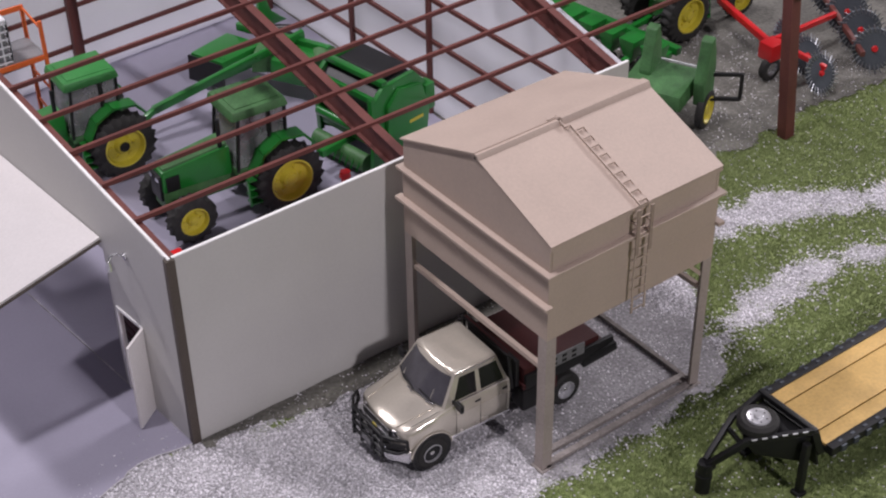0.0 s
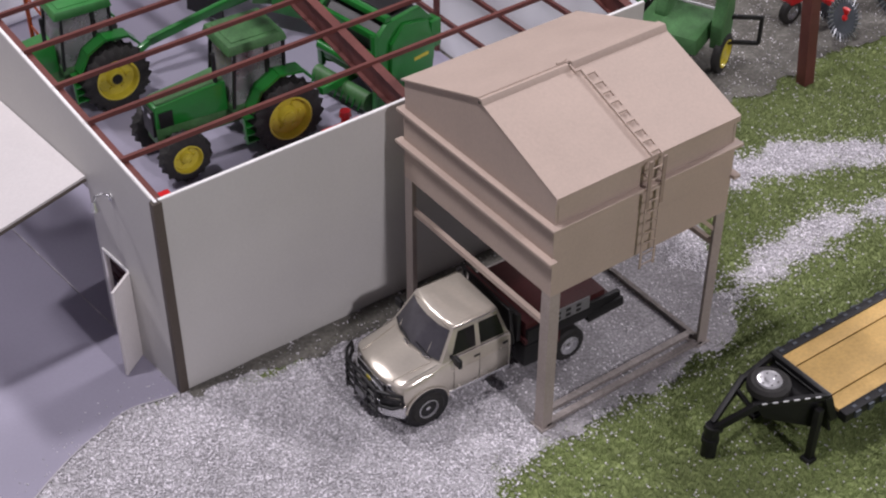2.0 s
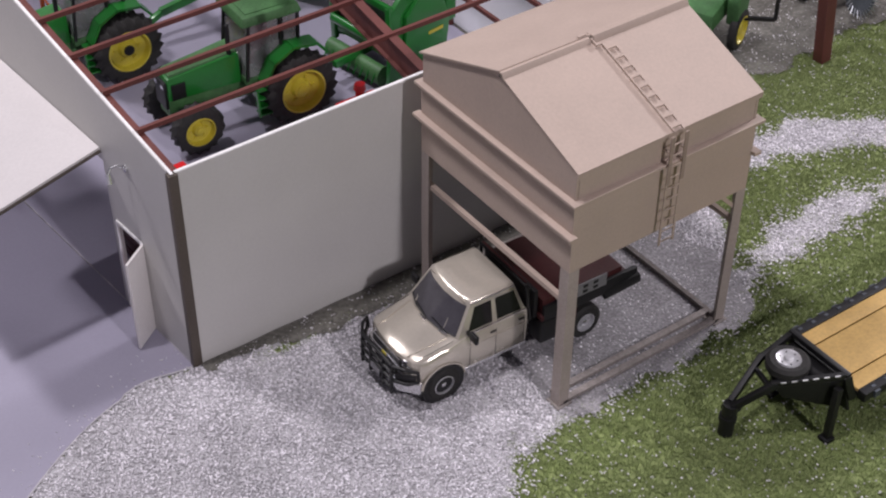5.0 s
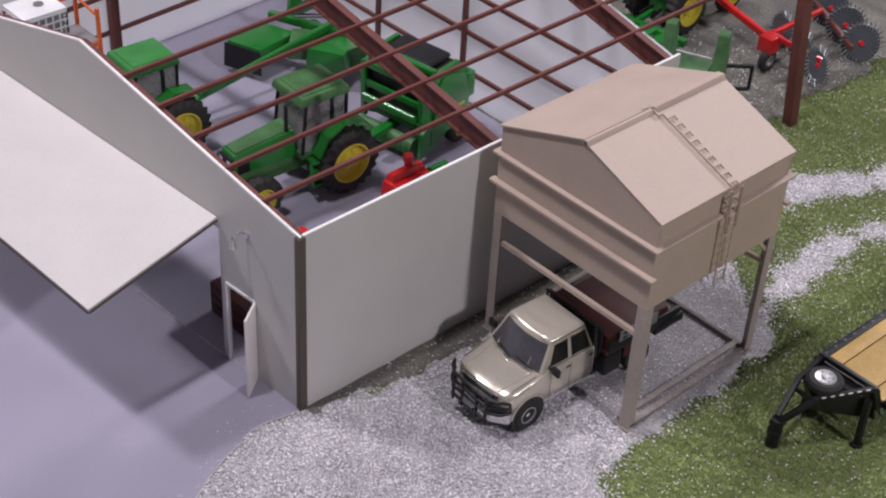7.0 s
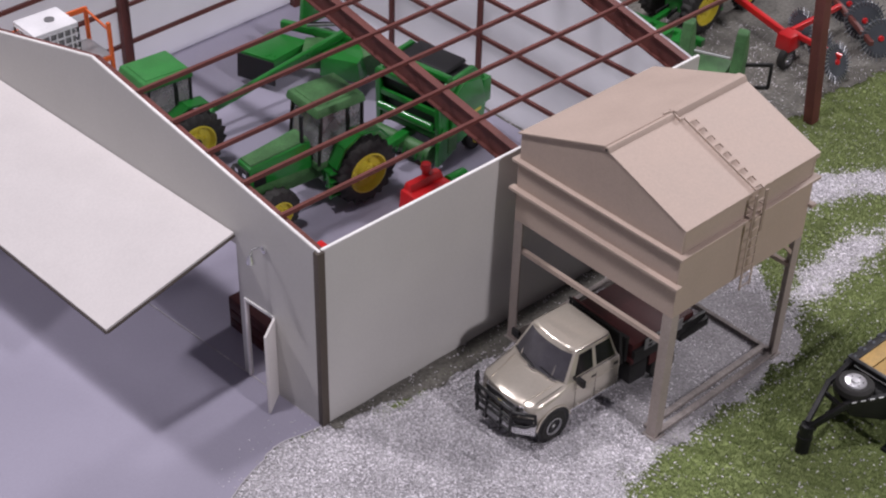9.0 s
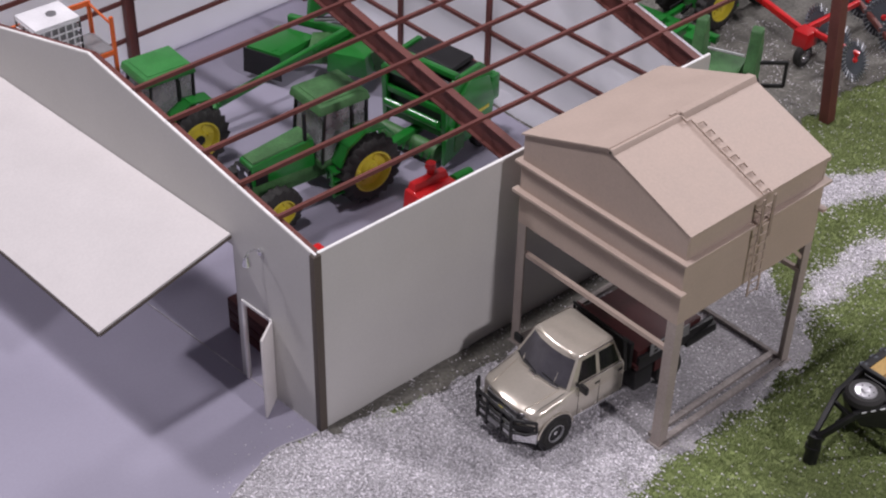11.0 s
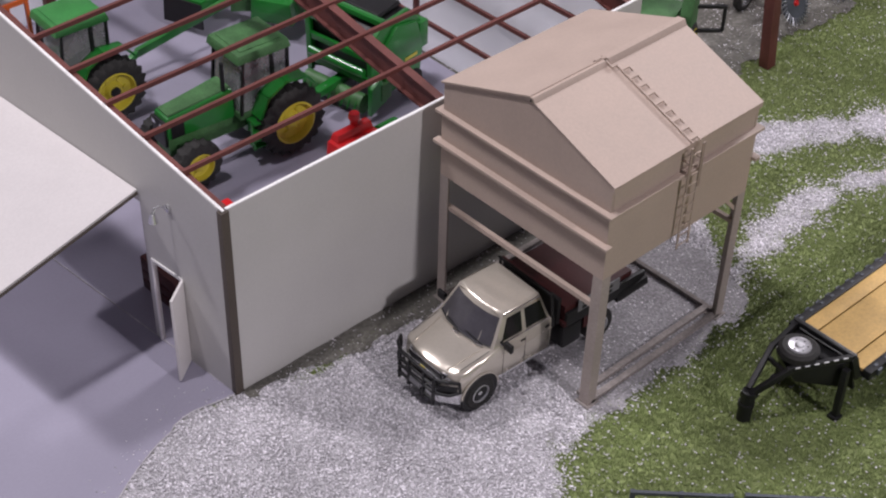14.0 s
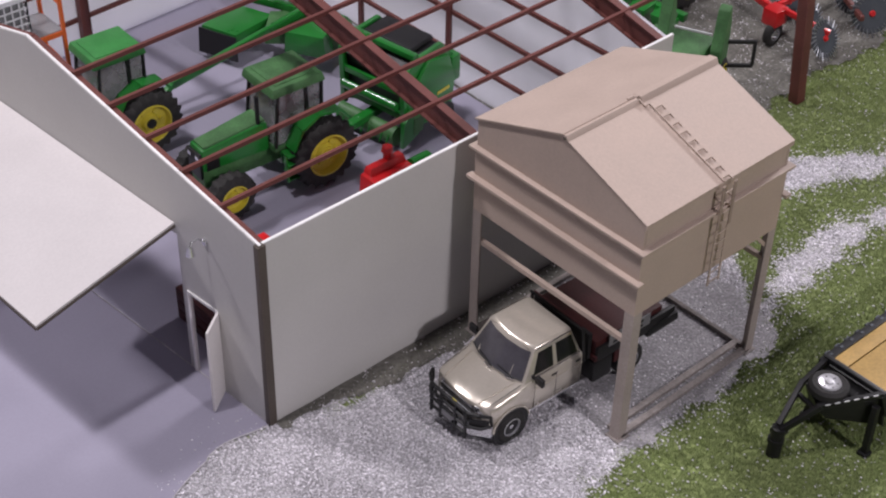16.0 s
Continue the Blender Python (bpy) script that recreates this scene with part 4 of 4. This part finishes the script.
part("top_cover", hull(B(), [(0.55, -0.7, 1.98), (1.5, -0.7, 2.02), (1.5, 0.7, 2.02), (0.55, 0.7, 1.98)], [(0.6, -0.66, 2.06), (1.45, -0.66, 2.1), (1.45, 0.66, 2.1), (0.6, 0.66, 2.06)], 0.01), M_BLACK, baler, "black belt over the top")
for z, x in ((1.78, -0.03), (1.3, 0.0), (0.72, 0.05)):
    part("front_bar", bar(B(), (x, -0.95, z), (x, 0.95, z), 0.12, 0.14, 0.02), M_GREEN, baler)
for y in (-0.9, 0.9):
    part("front_post", bar(B(), (0.02, y, 0.45), (-0.04, y, 1.82), 0.14, 0.14, 0.02), M_GREEN, baler)
part("top_beam", bar(B(), (0.4, -0.95, 2.03), (0.4, 0.95, 2.03), 0.2, 0.12, 0.02), M_GREEN, baler)
part("roller", rod(B(), (-0.15, -0.8, 1.0), (-0.15, 0.8, 1.0), 0.1, 14), M_GREEN, baler)
part("pickup_reel", rod(B(), (-0.2, -0.85, 0.32), (-0.2, 0.85, 0.32), 0.22, 14), M_GREEND, baler)
for i in range(9):
    y = -0.75 + i * 0.19
    part("tine", bar(B(), (-0.38, y, 0.42), (-0.52, y, 0.22), 0.02, 0.03), M_GREEN, baler)
part("tongue", bar(B(), (0.2, 0.0, 0.55), (-1.0, 0.0, 0.55), 0.22, 0.16, 0.02), M_GREEN, baler)
part("shield", side(B(), [(0.3, 0.45), (0.35, 1.55), (0.8, 1.86), (1.6, 1.72), (1.85, 1.1), (1.75, 0.5)], -1.1, -0.99, 0.03), M_GREEN, baler)
part("stripe", box(B(), 1.1, 1.6, -1.112, -1.1, 0.95, 1.02), M_YELLOW, baler)
part("twine_box", box(B(), 1.75, 2.1, -1.08, -0.75, 1.0, 1.6, 0.04), M_GREEN, baler)
part("gearbox", box(B(), 0.1, 0.5, -1.15, -0.98, 0.35, 0.75, 0.04), M_GREEND, baler)
part("chain_guard", side(B(), [(-0.3, 0.15), (-0.25, 0.75), (0.1, 0.95), (0.35, 0.3)], -1.12, -1.0, 0.02), M_GREEN, baler)
for ob_ in baler.children:
    ob_.data.transform(Matrix.Diagonal((0.85, 1.0, 1.1, 1.0)))
for sy in (-1, 1):
    wheel(baler, 1.23, sy * 1.0, 0.36, 0.36, 0.26, M_YELLOW, lugs=0, rim=0.5, out=sy)

# mower conditioner
mower = thing("mower_conditioner", 7.42, 10.15, 0, 0, "green pull-type mower conditioner with a long swing tongue", "mower")
part("left_deck", hull(B(), [(-1.1, 1.15, 0.45), (-0.72, 0.15, 0.45), (0.55, 0.3, 0.45), (0.1, 1.4, 0.45)], [(-1.05, 1.15, 0.9), (-0.72, 0.2, 0.9), (0.5, 0.3, 0.98), (0.1, 1.35, 0.98)], 0.03), M_GREEN, mower)
part("curtain", hull(B(), [(-1.18, 1.15, 0.2), (-0.78, 0.12, 0.2), (-0.74, 0.12, 0.2), (-1.12, 1.15, 0.2)], [(-1.14, 1.15, 0.86), (-0.78, 0.14, 0.86), (-0.74, 0.14, 0.86), (-1.1, 1.15, 0.86)]), M_BLACK, mower, "black rubber curtain")
part("right_deck", hull(B(), [(0.15, -0.55, 0.45), (0.7, -1.5, 0.45), (1.6, -1.0, 0.45), (0.95, 0.2, 0.45)], [(0.2, -0.55, 1.0), (0.7, -1.4, 1.0), (1.55, -1.0, 1.08), (0.95, 0.15, 1.08)], 0.04), M_GREEN, mower)
part("middle_deck", hull(B(), [(-0.1, -0.1, 0.55), (0.4, -0.5, 0.55), (1.0, 0.1, 0.55), (0.5, 0.5, 0.55)], [(-0.05, -0.1, 1.0), (0.4, -0.45, 1.0), (0.95, 0.1, 1.02), (0.5, 0.45, 1.02)], 0.03), M_GREEND, mower)
part("tongue", bar(B(), (-2.9, -0.3, 0.62), (1.3, -0.35, 1.28), 0.14, 0.2, 0.03), M_GREEN, mower)
part("tongue_tip", bar(B(), (-3.2, -0.35, 0.5), (-2.85, -0.3, 0.63), 0.14, 0.14, 0.03), M_GREEN, mower)
part("lift_arm", side(B(), [(0.75, 1.0), (0.85, 1.9), (1.0, 1.95), (1.15, 1.4), (1.6, 1.05)], 0.9, 1.05, 0.02), M_GREEN, mower)
part("frame_beam", bar(B(), (0.4, 1.3, 1.1), (1.5, -1.2, 1.1), 0.18, 0.2, 0.02), M_GREEN, mower)
part("hose", bar(B(), (0.6, 0.5, 1.3), (1.3, -0.3, 1.42), 0.06, 0.06), M_GREY, mower)
part("hose", bar(B(), (0.75, 0.55, 1.3), (1.4, -0.25, 1.4), 0.05, 0.05), M_BLACK, mower)
part("end_drum", rod(B(), (1.2, -1.4, 0.75), (1.5, -0.95, 0.85), 0.36, 18), M_GREEND, mower)
for x, y in ((1.5, 0.9), (1.75, -0.6)):
    wheel(mower, x, y, 0.36, 0.36, 0.25, M_YELLOW, rim=0.5)

# red compressor by the long wall, red tank in the corner and red cabinet by the doors
red = thing("air_compressor", 5.68, 3.4, 0, 0, "bright red compressor tank unit standing on the shed floor", "compressor")
part("casing", hull(B(), [(-0.62, -0.45, 0.1), (0.6, -0.45, 0.1), (0.6, 0.35, 0.1), (-0.62, 0.35, 0.1)], [(-0.56, -0.38, 1.2), (0.52, -0.38, 1.2), (0.52, 0.3, 1.2), (-0.56, 0.3, 1.2)], 0.06), M_RED, red)
part("lid", hull(B(), [(-0.48, 0.02, 1.19), (0.5, 0.02, 1.19), (0.5, 0.3, 1.19), (-0.48, 0.3, 1.19)], [(-0.44, 0.08, 1.36), (0.46, 0.08, 1.36), (0.46, 0.26, 1.36), (-0.44, 0.26, 1.36)], 0.04), M_RED, red)
part("filler_neck", rod(B(), (0.12, 0.22, 1.3), (0.12, 0.22, 1.5), 0.09, 12), M_RED, red)
part("filler_cap", rod(B(), (0.12, 0.22, 1.5), (0.12, 0.22, 1.62), 0.13, 14, 0.11), M_RED, red)
part("motor", rod(B(), (0.56, -0.05, 1.05), (1.05, -0.05, 1.05), 0.18, 14), M_GREEN, red, "green motor")
part("motor_mount", box(B(), 0.61, 0.95, -0.2, 0.1, 0.012, 0.9, 0.02), M_GREEND, red)
for x in (-0.45, 0.45):
    part("skid", box(B(), x - 0.06, x + 0.06, -0.4, 0.32, 0.012, 0.11), M_BLACK, red)
tank = thing("corner_tank", 0.62, 0.42, 0, 0, "tall red storage cabinet standing in the shed corner", "cabinet")
part("body", box(B(), -0.46, -0.14, -0.12, 0.1, 0.012, 3.8, 0.02), M_RED, tank)
part("lid", box(B(), -0.47, -0.13, -0.13, 0.11, 3.8, 3.87, 0.01), M_RED, tank)
cab_ = thing("tool_cabinet", 0.75, 3.0, 0, 0, "low rust-red tool cabinet inside the shed opening", "cabinet")
part("body", box(B(), -0.35, 0.4, -0.75, 0.55, 0.012, 0.78, 0.03), M_REDDARK, cab_)
for i in range(3):
    part("drawer", box(B(), -0.37, -0.34, -0.7, 0.5, 0.08 + 0.23 * i, 0.27 + 0.23 * i, 0.01), M_REDDARK, cab_)

# orange pallet rack with a caged tote
rack = thing("pallet_rack", 0.7, 11.2, 0, 0, "orange steel pallet rack along the rear wall", "rack")
for x in (0.0, 2.0):
    for y in (0.0, 1.0):
        part("upright", bar(B(), (x, y, 0.012), (x, y, 3.0), 0.08, 0.08), M_ORANGE, rack)
    for z in (0.4, 1.2, 2.0, 2.8):
        part("brace", bar(B(), (x, 0, z), (x, 1, z + 0.15), 0.04, 0.05), M_ORANGE, rack)
for z, y in ((2.1, 0.0), (2.1, 1.0), (2.95, 1.0)):
    part("beam", bar(B(), (0, y, z), (2.0, y, z), 0.06, 0.12), M_ORANGE, rack)
part("shelf", box(B(), 0, 2.0, 0, 1.0, 2.15, 2.18), M_GREY, rack)
tote = thing("caged_tote", 1.4, 11.7, 2.18, 0, "white tote in a silver wire cage on the rack", "tote")
part("tank", box(B(), -0.5, 0.5, -0.42, 0.42, 0.05, 1.0, 0.06), M_GREY, tote)
lid_ = part("lid", box(B(), -0.56, 0.56, -0.48, 0.48, 1.02, 1.1, 0.03), M_WHITE, tote, "white lid")
part("cap", rod(B(), (0.1, 0, 1.1), (0.1, 0, 1.13), 0.12, 14), M_GREY, lid_)
for i in range(7):
    x = -0.54 + i * 0.18
    for y in (-0.46, 0.46):
        part("cage_wire", bar(B(), (x, y, 0.0), (x, y, 1.03), 0.035, 0.035), M_WHITE, tote)
for i in range(5):
    y = -0.46 + i * 0.23
    for x in (-0.54, 0.54):
        part("cage_wire", bar(B(), (x, y, 0.0), (x, y, 1.03), 0.035, 0.035), M_WHITE, tote)
for i in range(6):
    z = 0.05 + i * 0.19
    for y in (-0.47, 0.47):
        part("cage_wire", bar(B(), (-0.54, y, z), (0.54, y, z), 0.035, 0.035), M_WHITE, tote)
    for x in (-0.55, 0.55):
        part("cage_wire", bar(B(), (x, -0.46, z), (x, 0.46, z), 0.035, 0.035), M_WHITE, tote)

# ---- machines under the open bay ----
tractor(17.4, 6.1, 180, "green cab tractor with yellow rims under the open bay", M_GREEND)
sprayer = thing("mounted_mower", 14.25, 3.0, 0, 24, "dusty green mounted mower with tall side guards and yellow wheels", "mower")
part("cover", hull(B(), [(-0.8, -0.82, 0.8), (0.6, -0.82, 0.8), (0.6, 0.75, 0.8), (-0.8, 0.75, 0.8)], [(-0.76, -0.78, 1.16), (0.56, -0.78, 1.26), (0.56, 0.7, 1.26), (-0.76, 0.7, 1.16)], 0.04), M_GREEND, sprayer)
part("chassis", box(B(), -0.6, 0.6, -0.5, 0.6, 0.35, 0.75, 0.04), M_BLACK, sprayer)
for y in (-1.0, 0.35):
    part("side_guard", side(B(), [(-0.15, 0.7), (-0.2, 1.3), (-0.06, 1.75), (0.05, 2.28), (0.28, 2.34), (0.36, 1.9), (0.52, 1.5), (0.5, 0.7)], y - 0.16, y + 0.12, 0.04), M_GREEND, sprayer)
    part("guard_cap", box(B(), -0.05, 0.3, y - 0.14, y + 0.12, 1.1, 1.14), M_GREEN, sprayer)
    wheel(sprayer, 0.15, y + (-0.1 if y < 0 else 0.1), 0.48, 0.48, 0.2, M_YELLOW, rim=0.7, out=-1 if y < 0 else 1)
part("edge_strip", bar(B(), (0.6, -0.7, 1.27), (0.6, 0.3, 1.27), 0.04, 0.04), M_WHITE, sprayer)
hoop = part("rear_hoop", bar(B(), (0.35, -1.05, 1.3), (0.68, -1.75, 1.3), 0.08, 0.08), M_BLACK, sprayer)
part("hoop_bar", bar(B(), (0.68, -1.75, 1.33), (0.68, -1.75, 0.65), 0.08, 0.08), M_BLACK, hoop)
part("hoop_bar", bar(B(), (0.68, -1.75, 0.65), (0.35, -1.05, 0.65), 0.08, 0.08), M_BLACK, hoop)
part("rear_beam", bar(B(), (0.75, -0.8, 1.0), (0.75, 0.9, 1.0), 0.1, 0.1), M_BLACK, sprayer)

planter = thing("row_planter", 15.6, 5.7, 0, 8, "green row planter with many hoppers behind the tractor", "planter")
part("tool_bar", bar(B(), (0.2, -1.6, 0.7), (0.2, 2.2, 0.7), 0.2, 0.2, 0.02), M_GREEN, planter)
part("draw_bar", bar(B(), (0.2, 0.15, 0.6), (1.3, 0.15, 0.6), 0.14, 0.14, 0.02), M_GREEN, planter)
for i in range(6):
    y = -1.4 + i * 0.66
    unit = part("row_unit", bar(B(), (0.1, y, 0.62), (-0.9, y, 0.5), 0.16, 0.16, 0.02), M_GREEN, planter)
    part("hopper", hull(B(), [(-0.75, y - 0.15, 0.6), (-0.3, y - 0.15, 0.6), (-0.3, y + 0.15, 0.6), (-0.75, y + 0.15, 0.6)], [(-0.85, y - 0.24, 1.1), (-0.25, y - 0.24, 1.1), (-0.25, y + 0.24, 1.1), (-0.85, y + 0.24, 1.1)], 0.03), M_GREEN, unit)
    part("disc", rod(B(), (-0.55, y - 0.03, 0.2), (-0.55, y + 0.03, 0.2), 0.2, 16), M_BLACK, unit)
    part("press_wheel", rod(B(), (-1.0, y - 0.06, 0.2), (-1.0, y + 0.06, 0.2), 0.19, 16), M_RUBBER, unit)

# wheel rake
rake = thing("wheel_rake", 17.67, 2.7, 0, 0, "red wheel rake with silver-tined black discs", "hay rake")
part("tongue", bar(B(), (0.15, 0.1, 0.85), (0.9, 2.6, 0.85), 0.16, 0.18, 0.03), M_RED, rake)
part("carrier", box(B(), -0.15, 0.35, -0.2, 0.25, 0.55, 1.0, 0.05), M_RED, rake)
part("caster", bar(B(), (0.0, 0.0, 0.3), (0.1, 0.05, 0.8), 0.14, 0.14, 0.02), M_RED, rake)
wheel(rake, 0.0, -0.06, 0.32, 0.32, 0.2, M_CHROME, rim=0.55, out=-1)
part("frame_arm", bar(B(), (0.2, -0.1, 0.95), (0.45, -1.4, 0.75), 0.12, 0.14, 0.02), M_RED, rake)
part("frame_arm", bar(B(), (0.3, 0.1, 0.95), (2.6, 0.2, 0.85), 0.12, 0.14, 0.02), M_RED, rake)
part("frame_arm", bar(B(), (3.4, 1.4, 0.8), (1.75, -1.45, 0.7), 0.12, 0.14, 0.02), M_STEEL, rake)


def rake_disc(c, normal, r):
    """One tined wheel: a dark plate, a red hub and a ring of tines."""
    m = Matrix.Translation(c) @ Vector(normal).to_track_quat("Z", "Y").to_matrix().to_4x4()
    bm = B()
    bmesh.ops.create_cone(bm, cap_ends=True, segments=28, radius1=r * 0.86, radius2=r * 0.82, depth=0.05, matrix=m)
    disc = part("rake_wheel", bm, M_DARKGREY, rake)
    bm = B()
    bmesh.ops.create_cone(bm, cap_ends=True, segments=12, radius1=r * 0.16, radius2=r * 0.1, depth=0.07, matrix=m @ Matrix.Translation((0, 0, 0.04)))
    part("hub", bm, M_RED, disc)
    for i in range(28):
        a = i * math.tau / 28
        d = Vector((math.cos(a), math.sin(a), 0))
        e = Vector((math.cos(a + 0.12), math.sin(a + 0.12), 0.06))
        part("tine", bar(B(), m @ (d * r * 0.66 + Vector((0, 0, 0.03))), m @ (e * r), 0.024, 0.024), M_SILVER, disc)


for f in (0.0, 0.33, 0.66, 1.0):
    rake_disc((2.25 + 1.5 * f, -1.4 + 2.6 * f, 0.66), (-0.62, -0.72, 0.3), 0.62)
for c in ((0.35, -1.35, 0.62), (0.75, -0.55, 0.62), (1.0, 0.3, 0.7)):
    rake_disc(c, (0.0, -0.85, 0.45), 0.56)

# ---- the gooseneck trailer ----
trailer = thing("flatbed_trailer", 8.03, -6.82, 0, -0.6, "black gooseneck flatbed trailer with yellow plank deck on the turf", "trailer")
TL, TW, TZ = 7.0, 0.72, 0.97
for y0, y1 in ((-TW, -0.425), (-0.395, 0.395), (0.425, TW)):
    part("deck_plank", box(B(), 0.02, TL, y0, y1, TZ - 0.06, TZ, 0.006), M_WOOD, trailer, "yellow deck board")
part("deck_frame", box(B(), 0.0, TL, -TW, TW, TZ - 0.14, TZ - 0.062), M_BLACK, trailer)
for sy in (-1, 1):
    rail = part("side_rail", box(B(), 0.0, TL, *sorted((sy * (TW + 0.005), sy * (TW + 0.17))), TZ - 0.16, TZ + 0.02, 0.01), M_BLACK, trailer)
    for i in range(22):
        x = 0.2 + i * 0.31
        part("stake_pocket", box(B(), x, x + 0.12, *sorted((sy * (TW + 0.17), sy * (TW + 0.21))), TZ - 0.13, TZ), M_DARKGREY, rail)
        part("rivet", box(B(), x + 0.02, x + 0.1, *sorted((sy * (TW + 0.07), sy * (TW + 0.12))), TZ + 0.018, TZ + 0.03), M_DARKGREY, rail)
    part("main_beam", box(B(), -0.05, TL, *sorted((sy * 0.3, sy * 0.4)), 0.55, TZ - 0.14), M_BLACK, trailer)
    for x in (4.6, 5.5):
        wheel(trailer, x, sy * 0.62, 0.36, 0.36, 0.24, M_WHITE, rim=0.55, out=sy)
    part("neck_post", bar(B(), (-0.03, sy * 0.66, TZ - 0.2), (-0.2, sy * 0.6, 1.3), 0.11, 0.13, 0.01), M_BLACK, trailer)
    part("landing_leg", bar(B(), (-0.34, sy * 0.6, 1.1), (-0.4, sy * 0.64, 0.05), 0.12, 0.12, 0.01), M_BLACK, trailer)
    part("foot_pad", box(B(), -0.51, -0.31, sy * 0.64 - 0.1, sy * 0.64 + 0.1, -0.01, 0.06, 0.01), M_BLACK, trailer)
part("cross_bar", bar(B(), (-0.2, -0.64, 1.31), (-0.2, 0.66, 1.31), 0.1, 0.1, 0.012), M_BLACK, trailer)
part("front_plate", hull(B(), [(-0.08, -0.68, 0.5), (-0.03, -0.68, 0.5), (-0.03, 0.68, 0.5), (-0.08, 0.68, 0.5)], [(-0.22, -0.6, 1.2), (-0.17, -0.6, 1.2), (-0.17, 0.6, 1.2), (-0.22, 0.6, 1.2)]), M_BLACK, trailer)
part("neck_box", hull(B(), [(-0.2, -0.58, 0.55), (-0.95, -0.02, 0.75), (-0.75, 0.5, 0.75), (-0.2, 0.58, 0.55)], [(-0.2, -0.56, 1.14), (-1.12, 0.06, 1.06), (-0.82, 0.58, 1.06), (-0.2, 0.58, 1.14)], 0.02), M_BLACK, trailer)
part("neck_rail", bar(B(), (-0.18, -0.61, 1.31), (-1.2, 0.05, 1.14), 0.09, 0.11, 0.012), M_BLACK, trailer)
part("neck_rail", bar(B(), (-0.18, 0.62, 1.29), (-0.86, 0.62, 1.1), 0.09, 0.11, 0.012), M_BLACK, trailer)
part("neck_arm", bar(B(), (-1.14, 0.0, 1.16), (-1.66, 0.37, 0.62), 0.1, 0.12, 0.012), M_BLACK, trailer)
part("neck_arm", bar(B(), (-0.82, 0.64, 1.12), (-1.62, 0.46, 0.66), 0.1, 0.12, 0.012), M_BLACK, trailer)
part("neck_brace", bar(B(), (-1.2, 0.05, 1.06), (-1.02, 0.58, 0.98), 0.07, 0.08, 0.01), M_BLACK, trailer)
part("hitch_plate", box(B(), -1.74, -1.5, 0.3, 0.54, 0.5, 0.6, 0.02), M_BLACK, trailer)
part("coupler", rod(B(), (-1.66, 0.42, -0.02), (-1.65, 0.41, 0.66), 0.13, 16), M_BLACK, trailer)
part("coupler_collar", rod(B(), (-1.66, 0.42, 0.3), (-1.66, 0.42, 0.4), 0.15, 16), M_BLACK, trailer)
spare = part("spare_tyre", lathe(B(), [(-0.1, 0.2), (-0.11, 0.3), (-0.06, 0.36), (0.06, 0.36), (0.11, 0.3), (0.1, 0.2)], (0, 0, 0), 30), M_RUBBER, trailer)
spare.matrix_local = Matrix.Translation(Vector((-0.76, 0.16, 1.28)) * S) @ Matrix.Rotation(radians(-90), 4, "X")
part("spare_rim", lathe(B(), [(-0.1, 0.215), (-0.128, 0.2), (-0.114, 0.17), (-0.112, 0.08), (-0.14, 0.06), (-0.142, 0.02)], (0, 0, 0), 22), M_ALU, spare, "silver rim")
for i in range(6):
    a = i * math.tau / 6
    part("rim_slot", lathe(B(), [(-0.1, 0.018), (-0.117, 0.016)], (0.145 * math.cos(a), 0, 0.145 * math.sin(a)), 8), M_BLACK, spare)
for i in range(6):
    f = 0.12 + 0.14 * i
    p = Vector((-0.18, -0.61, 1.31)).lerp(Vector((-1.2, 0.05, 1.14)), f) + Vector((-0.026, -0.04, 0.05))
    q = Vector((-0.18, -0.61, 1.31)).lerp(Vector((-1.2, 0.05, 1.14)), f + 0.07) + Vector((-0.026, -0.04, 0.05))
    part("reflector", bar(B(), p, q, 0.016, 0.02), M_WHITE, trailer)

# ---- grey gates at the edge of the lawn ----


def gate(x, y, rz, length, sheeted):
    ob = thing("yard_gate", x, y, 0, rz, "slate grey tubular gate with a sheeted panel" if sheeted else "slate grey tubular gate standing on the turf", "gate", "yard gates")
    for xx in (0.0, length / 2, length):
        part("gate_post", bar(B(), (xx, 0, -0.03), (xx, 0, 0.62), 0.08, 0.08), M_DARKGREY, ob)
    for z in (0.12, 0.35, 0.58):
        part("gate_rail", bar(B(), (0, 0, z), (length, 0, z), 0.06, 0.06), M_DARKGREY, ob)
    if sheeted:
        part("gate_sheet", box(B(), 0.05, length - 0.05, -0.02, 0.02, 0.1, 0.6), M_GREY, ob)
    return ob


gate(3.15, -6.55, -45, 1.6, False)
gate(4.5, -7.85, -45, 2.4, True)
